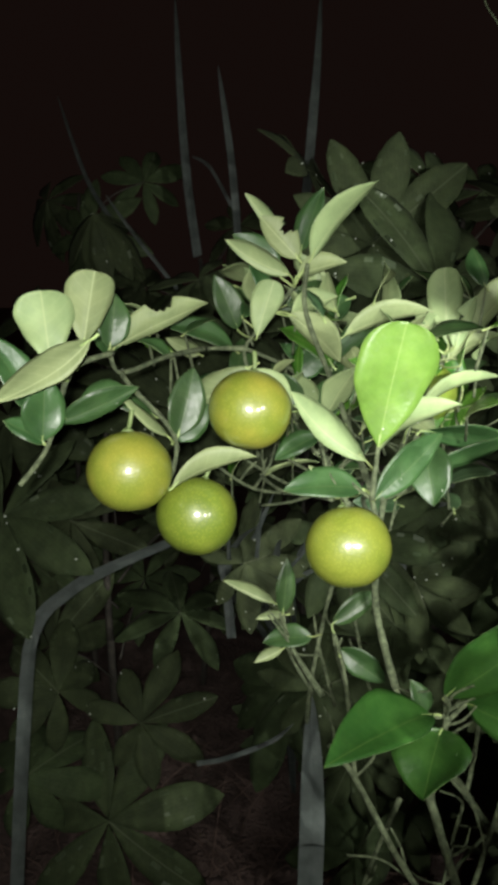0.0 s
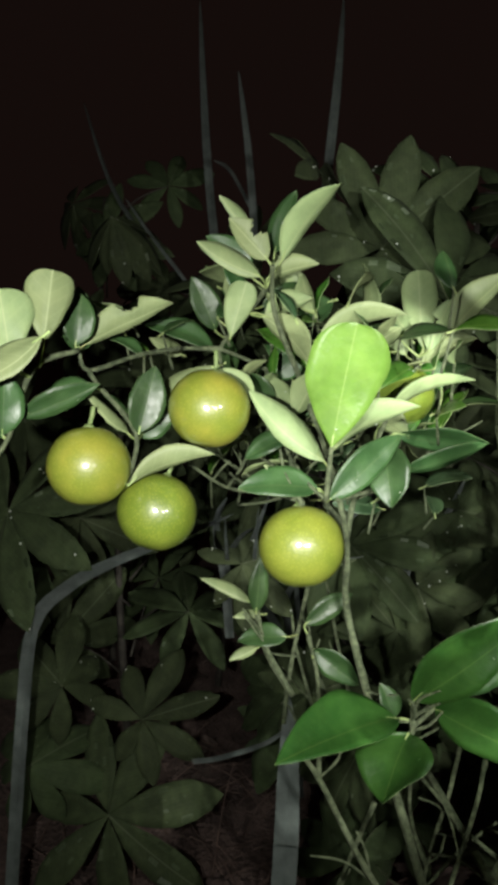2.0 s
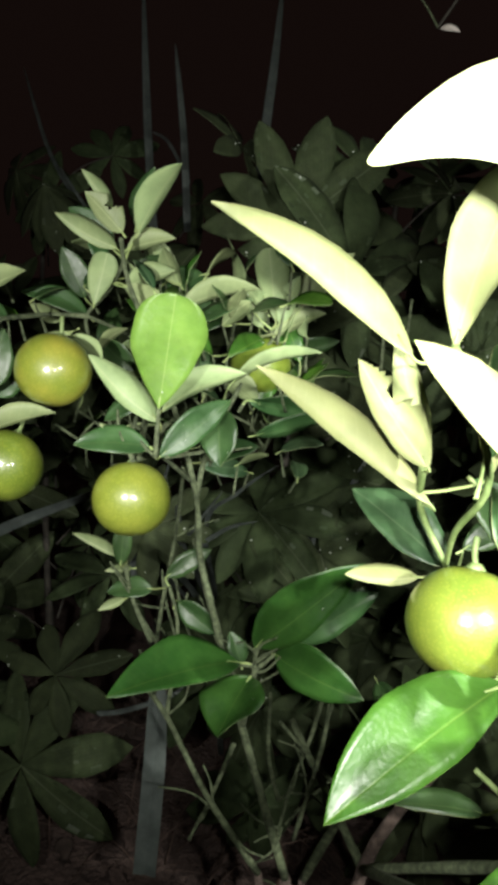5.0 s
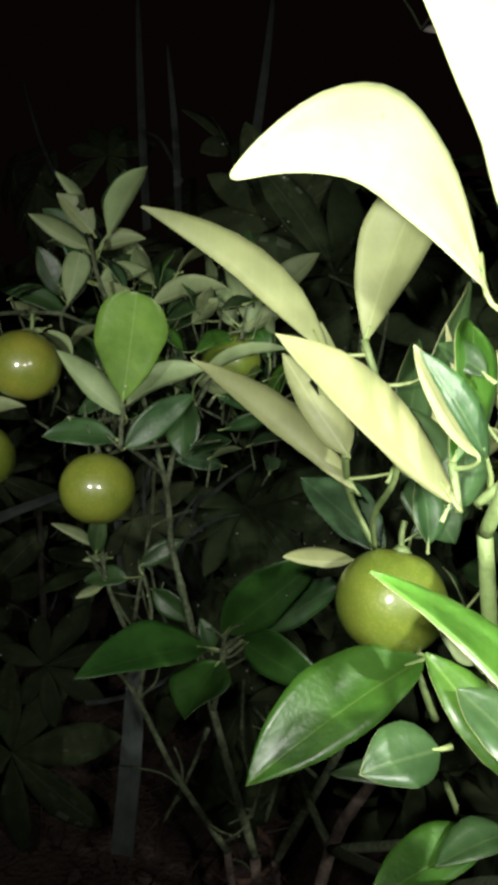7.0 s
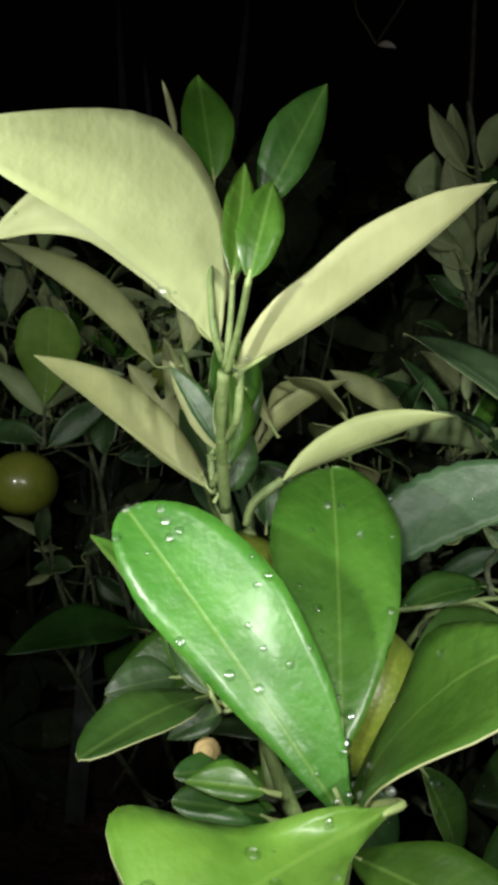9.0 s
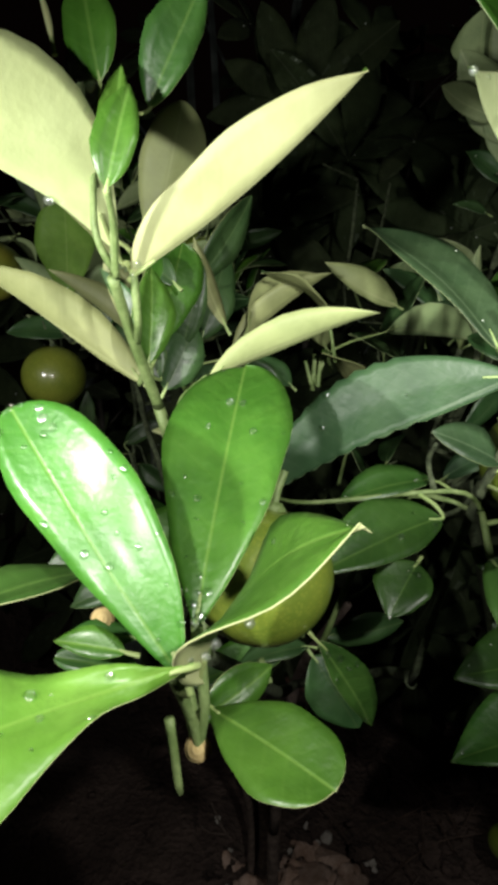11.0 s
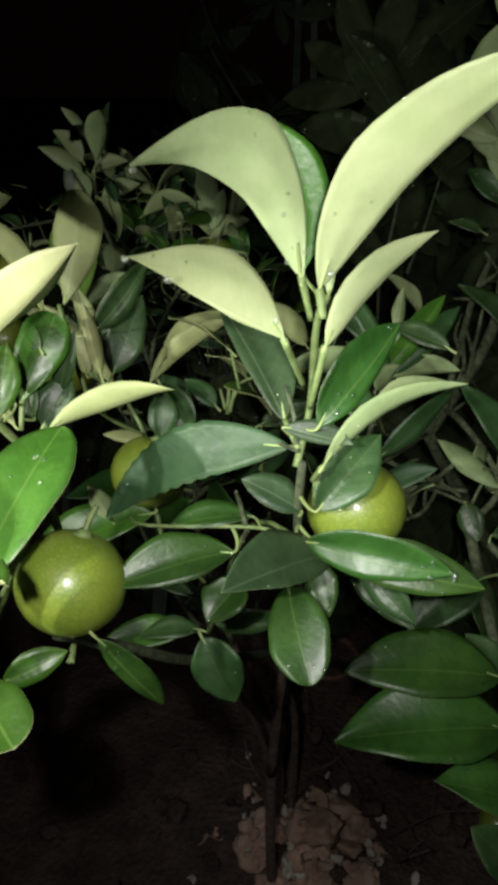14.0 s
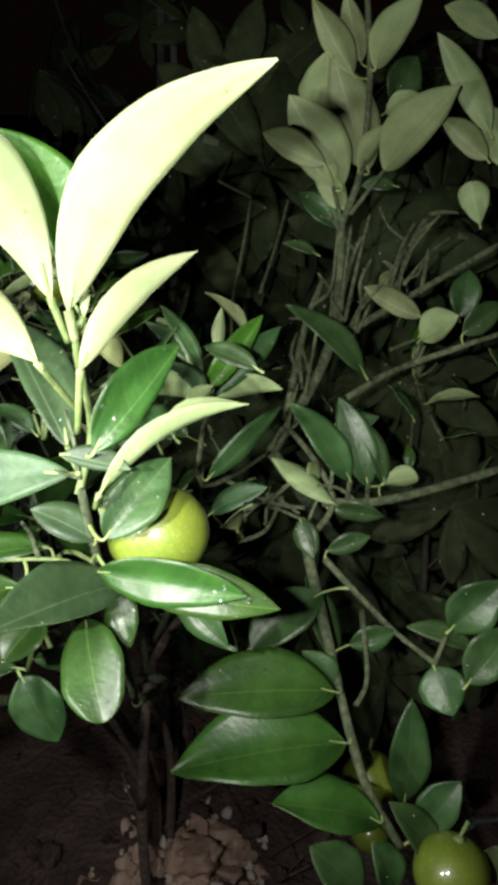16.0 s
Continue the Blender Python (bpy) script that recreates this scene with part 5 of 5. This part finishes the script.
palmate(behind, 0.154, 0.695, 0.649, 0.130, 60, 70, 10, 7, 917)
palmate(behind, 0.081, 0.666, 0.594, 0.120, -40, 70, 10, 7, 918)
palmate(behind, 0.321, 0.738, 0.623, 0.130, 100, 70, 10, 7, 919)
palmate(behind, -0.034, 0.680, 0.612, 0.080, 30, 60, 10, 7, 920)
palmate(behind, -0.225, 0.599, 0.188, 0.100, 20, 50, 45, 7, 921)
palmate(behind, -0.150, 0.620, 0.128, 0.135, -15, 62, 8, 7, 922)
palmate(behind, -0.203, 0.638, 0.256, 0.090, 60, 60, 40, 7, 923)
palmate(behind, -0.075, 0.661, 0.539, 0.100, 40, 60, 20, 8, 924)
palmate(behind, 0.051, 0.630, 0.280, 0.090, 10, 60, 30, 8, 925)
palmate(behind, 0.093, 0.607, 0.122, 0.100, 20, 55, 45, 8, 927)


def bare_shrub(x, y):
    """A tall leafless stem whose forked tip droops, with a pale bud scale in the fork."""
    plant = thing("bare_stem", x, y, -0.03, "tall thin leafless dark stem with a drooping forked tip", "plant", "background shrubs")
    part("stem", tube([(x, y, -0.05), (x + 0.02, y + 0.02, 0.5), (x, y, 0.95), (x - 0.03, y - 0.01, 1.02), (x - 0.072, y - 0.015, 0.94), (x - 0.099, y - 0.02, 0.895)], 0.004, 0.0010, 7, 0.1, 61), M_DARKSTEM, plant)
    part("branch", tube([(x - 0.099, y - 0.02, 0.895), (x - 0.110, y - 0.02, 0.911), (x - 0.122, y - 0.02, 0.928), (x - 0.128, y - 0.02, 0.96)], 0.0010, 0.0007, 6, 0.1, 62), M_BARK, plant)
    bud = blade(0.020, 0.009, 0.1, 0.5, SHAPES[""], 63, rows=8, cols=2)
    part("bud_scale", bud, [M_PALE, M_PALE], plant, "pale dry bud scale", frame_of(x - 0.097, y - 0.022, 0.893, -10, -10, 60))


bare_shrub(0.32, 0.82)


# ---- inner foliage of the shrubs ----
def fill(plant, count, xs, ys, zs, kinds, seed, size=(0.022, 0.038)):
    """Small leaves on short twigs inside a crown."""
    rnd = random.Random(seed)
    for i in range(count):
        x, y, z = rnd.uniform(*xs), rnd.uniform(*ys), rnd.uniform(*zs)
        length = rnd.uniform(*size)
        az, el = rnd.uniform(0, 360), rnd.uniform(5, 65)
        leaf(plant, x, y, z, az, el, rnd.uniform(-50, 50), length, length * rnd.uniform(0.36, 0.5), 0.08, rnd.uniform(-0.1, 0.1), rnd.choice(kinds))
        twig(plant, 0.0008, 0.0005, (x + rnd.uniform(-0.006, 0.006), y + rnd.uniform(0.0, 0.015), z - rnd.uniform(0.012, 0.022)), (x, y, z))


fill(A, 30, (0.00, 0.125), (0.37, 0.45), (0.545, 0.655), ("m", "m", "d"), 5)
fill(A, 9, (-0.05, 0.02), (0.34, 0.42), (0.57, 0.64), ("m", "d", "d"), 7, (0.018, 0.03))
fill(A, 16, (0.02, 0.12), (0.335, 0.40), (0.57, 0.655), ("m", "m", "r", "d"), 15, (0.02, 0.034))
fill(A, 34, (-0.01, 0.13), (0.36, 0.45), (0.50, 0.65), ("d", "g", "d", "m"), 25, (0.02, 0.036))
fill(B, 6, (0.19, 0.23), (0.20, 0.28), (0.53, 0.62), ("d", "d", "m"), 8)
fill(C, 14, (0.22, 0.32), (0.24, 0.34), (0.50, 0.62), ("d", "d", "g"), 9)
fill(D, 16, (0.27, 0.40), (0.42, 0.52), (0.45, 0.60), ("d", "d", "m"), 10)


def spurs(plant, count, low, high, lengths, seed, stout=1.0):
    """Thin bare side twigs with a kink, standing off the branches inside a box."""
    rnd = random.Random(seed)
    feet = [q for q in STEMS[plant.name] if all(a < c < b for a, c, b in zip(low, q, high))]
    for i in range(count):
        p = rnd.choice(feet)
        n = rnd.uniform(*lengths)
        d = Vector((rnd.uniform(-1, 1), rnd.uniform(-0.7, 0.5), rnd.uniform(0.1, 1.3))).normalized()
        e = (d + 0.6 * Vector((rnd.uniform(-1, 1), rnd.uniform(-1, 1), rnd.uniform(-0.6, 1)))).normalized()
        part("branch", tube((p, p + 0.5 * n * d, p + 0.5 * n * (d + e)), stout * rnd.uniform(0.0006, 0.0010), stout * 0.0005, 6, 0.2, seed * 100 + i), M_BARK, plant)


spurs(A, 46, (0.0, 0.28, 0.40), (0.13, 0.42, 0.57), (0.010, 0.032), 31)
spurs(A, 22, (0.06, 0.30, 0.26), (0.20, 0.45, 0.42), (0.015, 0.040), 32)
spurs(C, 14, (0.22, 0.14, 0.50), (0.33, 0.36, 0.62), (0.008, 0.020), 33)
spurs(D, 30, (0.24, 0.28, 0.46), (0.42, 0.52, 0.68), (0.012, 0.030), 34, 1.5)


# ---- cut ends of pruned twigs ----
def cut_end(plant, x, y, z, r):
    bm = bmesh.new()
    bmesh.ops.create_cone(bm, cap_ends=True, segments=18, radius1=r, radius2=r * 0.9, depth=r * 0.8)
    bmesh.ops.bevel(bm, geom=[e for e in bm.edges if abs(e.verts[0].co.z - e.verts[1].co.z) < 1e-6], offset=r * 0.2, segments=2, affect="EDGES")
    part("cut_end", bm, M_CUT, plant, "pale round pruned twig end", look((x, y, z), (0.24, -0.05, 0.65)))


cut_end(B, 0.2226, 0.0525, 0.5593, 0.0026)
cut_end(B, 0.1979, 0.0658, 0.5742, 0.0025)
cut_end(C, 0.2456, 0.1445, 0.5729, 0.0022)

# ---- water left by rain ----
def droplet(x, y, z, r, normal, flat=0.6, water=M_WATER):
    bm = bmesh.new()
    bmesh.ops.create_uvsphere(bm, u_segments=14, v_segments=9, radius=r)
    for v in bm.verts:
        v.co.z = v.co.z * flat + r * flat * 0.55
    ob = new("water_drop", mesh_of("water_drop", bm, [water]))
    ob.matrix_basis = Matrix.Translation((x, y, z)) @ normal.to_track_quat("Z", "Y").to_matrix().to_4x4()
    tagged(ob, "clear water drop clinging to a citrus leaf", "water drop", "water drops")


def scatter(ob, place, count, side, sizes, seed):
    """Drops on one face of a leaf or on a fruit."""
    rnd = random.Random(seed)
    faces = [p for p in ob.data.polygons if p.material_index == side and p.area > 1e-8]
    for p in rnd.sample(faces, min(count, len(faces))):
        c, n = place @ p.center, (place.to_3x3() @ p.normal).normalized()
        droplet(c.x, c.y, c.z, rnd.uniform(*sizes), n, 0.45)


def hang(ob, place, count, seed):
    """Drops that hang at a leaf's tip and lower edge."""
    rnd = random.Random(seed)
    pts = sorted((place @ v.co for v in ob.data.vertices), key=lambda p: p.z)
    tip = place @ (max((v.co for v in ob.data.vertices), key=lambda c: c.x) * 0.985)
    if count > 2:
        droplet(tip.x, tip.y, tip.z + 0.0003, 0.0008, Vector((0, -0.2, -1)).normalized(), 1.0, M_BEAD)
    for i in range(count):
        p = pts[int(len(pts) * rnd.uniform(0.02, 0.35))]
        droplet(p.x, p.y, p.z, rnd.uniform(0.0006, 0.0011), Vector((0, -0.4, -1)).normalized(), 0.9, M_BEAD)


for x, y, z, r in ((0.2259, 0.0539, 0.5836, 0.0012), (0.2329, 0.0515, 0.5910, 0.0010),
                   (0.2949, 0.1238, 0.6681, 0.0011),
                   (0.2682, 0.0948, 0.6703, 0.0010), (0.2279, 0.0435, 0.5894, 0.0008), (0.1882, 0.0985, 0.6742, 0.0012)):
    droplet(x, y, z, r, Vector((0, -0.4, -1)).normalized(), 0.9, M_BEAD)
for i, (ob, place, wet, hung) in enumerate(WET):
    if wet:
        scatter(ob, place, 6 * wet, 0, (0.0003, 0.0011), 40 + i)
    if hung:
        hang(ob, place, hung, 80 + i)
        scatter(ob, place, 2 * hung, 1, (0.0003, 0.0006), 120 + i)
for plant in (A, B, C):
    for i, ob in enumerate(o for o in plant.children if o.name.startswith("fruit")):
        scatter(ob, world_of(ob), 4, 0, (0.0002, 0.0005), 200 + i)


def dew(plant, count, seed, size=1.0):
    """Fine dew on the far leaves, too many to count."""
    rnd = random.Random(seed)
    whole = bmesh.new()
    leaves = [o for o in plant.children if o.name.startswith("leaf")]
    for i in range(count):
        ob = rnd.choice(leaves)
        p = rnd.choice([q for q in ob.data.polygons if q.area > 1.5e-6] or ob.data.polygons[:])
        m = world_of(ob)
        c = m @ p.center
        if c.z > 0.2:
            bmesh.ops.create_icosphere(whole, subdivisions=1, radius=size * rnd.uniform(0.0005, 0.0013), matrix=Matrix.Translation(c + size * Vector((0, -0.0006, 0.0003))))
    tagged(new("dew", mesh_of("dew", whole, [M_DEW_GLINT])), "fine dew drops on dark leaves, sparkle put into their whiteness", "dew", kind="stuff")


dew(behind, 210, 77)
dew(A, 60, 78, 0.35)
dew(D, 90, 79, 0.35)
dew(C, 40, 80, 0.25)


# ---- litter on the soil ----
def litter(name, x0, y0, spread, count, sizes, material, label, seed):
    """Curled dry leaves in a heap."""
    rnd = random.Random(seed)
    whole = bmesh.new()
    for i in range(count):
        a, d = rnd.uniform(0, 6.28), spread * rnd.random() ** 0.7
        x, y = x0 + d * math.cos(a), y0 + 0.8 * d * math.sin(a)
        length = rnd.uniform(*sizes)
        bm = blade(length, length * rnd.uniform(0.5, 0.9), rnd.uniform(-0.25, 0.3), rnd.uniform(-0.5, 0.6), SHAPES["r"], seed * 77 + i, rnd.random() < 0.5, False, rnd.uniform(-1, 1), 12, 4)
        for v in bm.verts:
            v.co += 0.16 * length * noise.noise_vector(v.co / length * 2.6 + Vector((i, 0, 0))) + 0.07 * length * noise.noise_vector(v.co / length * 7.0 + Vector((0, i, 0)))
        h = -0.022 + 0.03 * max(0, 1 - d / spread) * rnd.random() + 0.006
        bm.transform(pose(x, y, h, rnd.uniform(-25, 40), rnd.uniform(-30, 30), rnd.uniform(0, 360)))
        me = bpy.data.meshes.new("flake")
        bm.to_mesh(me)
        bm.free()
        whole.from_mesh(me)
        bpy.data.meshes.remove(me)
    tagged(new(name, mesh_of(name, whole, [material, material])), label, "leaf litter", kind="stuff")


def clod(i, seed, r, rnd):
    """One crumbled angular lump."""
    bm = bmesh.new()
    bmesh.ops.create_icosphere(bm, subdivisions=3 if r > 0.008 else 2, radius=1.0)
    for v in bm.verts:
        c = v.co.copy()
        v.co *= 1 + 0.5 * noise.noise(c * 1.1 + Vector((i, seed, 0))) + 0.3 * noise.noise(c * 2.7 + Vector((seed, i, 0))) + 0.14 * noise.noise(c * 7.0)
        v.co.z = max(-0.6, min(0.6, v.co.z))
    bm.transform(Matrix.Diagonal((r, r * rnd.uniform(0.6, 1.0), r * rnd.uniform(0.5, 0.9), 1)))
    return bm


def heaped(rnd, x0, y0, spread):
    a, d = rnd.uniform(0, 6.28), spread * rnd.random() ** 0.6
    h = -0.026 + 0.055 * max(0, 1 - d / spread) * rnd.random()
    return pose(x0 + d * math.cos(a), y0 + 0.75 * d * math.sin(a), h, rnd.uniform(-30, 30), rnd.uniform(-30, 30), rnd.uniform(0, 360))


def clod_heap(x0, y0, spread, count, sizes, seed):
    """A heap of lumps that can be told apart."""
    rnd = random.Random(seed)
    heap = thing("clod_heap", x0, y0, -0.03, "heap of crumbled reddish-brown clods on the soil", "rubble")
    for i in range(count):
        place = heaped(rnd, x0, y0, spread)
        part("clod", clod(i, seed, rnd.uniform(*sizes), rnd), M_LITTER, heap, "", place)


def crumbs(name, x0, y0, spread, count, sizes, material, label, seed):
    """Small lumps strewn over the soil."""
    rnd = random.Random(seed)
    whole = bmesh.new()
    for i in range(count):
        place = heaped(rnd, x0, y0, spread)
        bm = clod(i, seed, rnd.uniform(*sizes), rnd)
        bm.transform(place)
        me = bpy.data.meshes.new("lump")
        bm.to_mesh(me)
        bm.free()
        whole.from_mesh(me)
        bpy.data.meshes.remove(me)
    tagged(new(name, mesh_of(name, whole, [material])), label, "rubble", kind="stuff")


clod_heap(0.188, 0.410, 0.082, 52, (0.008, 0.021), 21)
crumbs("pale_crumbs", 0.180, 0.415, 0.120, 40, (0.003, 0.008), M_PALE, "small whitish crumbs scattered over the clods", 22)
crumbs("dark_crumbs", 0.12, 0.50, 0.35, 110, (0.005, 0.014), M_SOIL, "dark crumbs of damp soil", 23)
litter("dry_leaf_litter", 0.180, 0.415, 0.095, 22, (0.016, 0.038), M_LITTER, "curled brown dry leaves among the clods", 3)
litter("pale_leaf_litter", 0.155, 0.40, 0.15, 16, (0.008, 0.016), M_PALE, "scattered bleached scraps of dead leaf on soil", 4)
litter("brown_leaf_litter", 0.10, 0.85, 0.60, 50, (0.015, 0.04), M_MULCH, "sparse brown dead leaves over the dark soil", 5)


def straw(x0, x1, y0, y1, count, seed):
    """Thin dry stalks lying and leaning over the soil."""
    rnd = random.Random(seed)
    whole = bmesh.new()
    for i in range(count):
        x, y = rnd.uniform(x0, x1), rnd.uniform(y0, y1)
        lean, n = rnd.uniform(-1.0, 1.0), rnd.uniform(0.05, 0.16)
        up = rnd.uniform(0.1, 1.0)
        d = Vector((lean, rnd.uniform(-0.3, 0.3), up)).normalized()
        bm = tube(((x, y, -0.03), Vector((x, y, -0.02)) + 0.5 * n * d, Vector((x, y, -0.02)) + n * (d + Vector((0.2 * lean, 0, -0.15)))), rnd.uniform(0.0005, 0.0011), 0.0003, 4, 0.0, i)
        me = bpy.data.meshes.new("stalk")
        bm.to_mesh(me)
        bm.free()
        whole.from_mesh(me)
        bpy.data.meshes.remove(me)
    tagged(new("dry_straw", mesh_of("dry_straw", whole, [M_STRAW])), "thin brown dry stalks over the dark soil", "dry grass", kind="stuff")


def dead_twig(x, y, az, length, seed):
    """A kinked dry twig with one fork, fallen on the soil."""
    rnd = random.Random(seed)
    d = Vector((math.cos(radians(az)), math.sin(radians(az)), 0))
    e = Vector((-d.y, d.x, 0.25))
    p = Vector((x, y, -0.016))
    mid = p + 0.5 * length * d + rnd.uniform(-0.12, 0.12) * length * e
    end = p + length * d + Vector((0, 0, rnd.uniform(0.2, 0.4) * length))
    twiglet = thing("fallen_twig", x, y, -0.02, "thin forked dry brown twig fallen on the soil", "twig", "fallen twigs")
    part("stick", tube((p, mid, end), 0.0018, 0.0010, 7, 0.15, seed), M_TRUNK, twiglet)
    part("fork", tube((mid, mid + 0.22 * length * (d + e), mid + 0.4 * length * (d + 0.8 * e + Vector((0, 0, 0.3)))), 0.0012, 0.0007, 6, 0.15, seed + 1), M_TRUNK, twiglet)


for i, (x, y, az, n) in enumerate(((0.085, 0.44, 10, 0.075), (0.120, 0.46, 150, 0.060), (0.070, 0.40, -20, 0.050), (0.150, 0.50, 60, 0.070), (0.255, 0.44, 20, 0.050))):
    dead_twig(x, y, az, n, 71 + 3 * i)

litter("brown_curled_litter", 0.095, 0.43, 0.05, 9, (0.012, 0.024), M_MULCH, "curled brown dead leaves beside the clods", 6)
straw(-0.35, 0.12, 0.55, 0.95, 130, 41)
straw(0.02, 0.45, 0.45, 0.90, 80, 42)


# ---- a half-sunk clay pot among the stems ----
def clay_pot(x, y, z, r, height):
    bm = bmesh.new()
    profile = ((r * 0.70, 0.0), (r * 0.98, height * 0.85), (r * 1.08, height * 0.86), (r * 1.08, height), (r * 0.98, height), (r * 0.95, height * 0.9), (r * 0.90, height * 0.8), (0.0, height * 0.78))
    n = 40
    rings = [[bm.verts.new((max(q, 0.0005) * math.cos(6.2832 * k / n), max(q, 0.0005) * math.sin(6.2832 * k / n), h)) for k in range(n)] for q, h in profile]
    for a, b in zip(rings, rings[1:]):
        for k in range(n):
            bm.faces.new((a[k], a[(k + 1) % n], b[(k + 1) % n], b[k]))
    ob = new("clay_pot", mesh_of("clay_pot", bm, [M_CLAY]))
    ob.location = (x, y, z)
    tagged(ob, "small brown clay pot standing among the stems", "pot")


clay_pot(0.092, 0.698, -0.117, 0.042, 0.09)
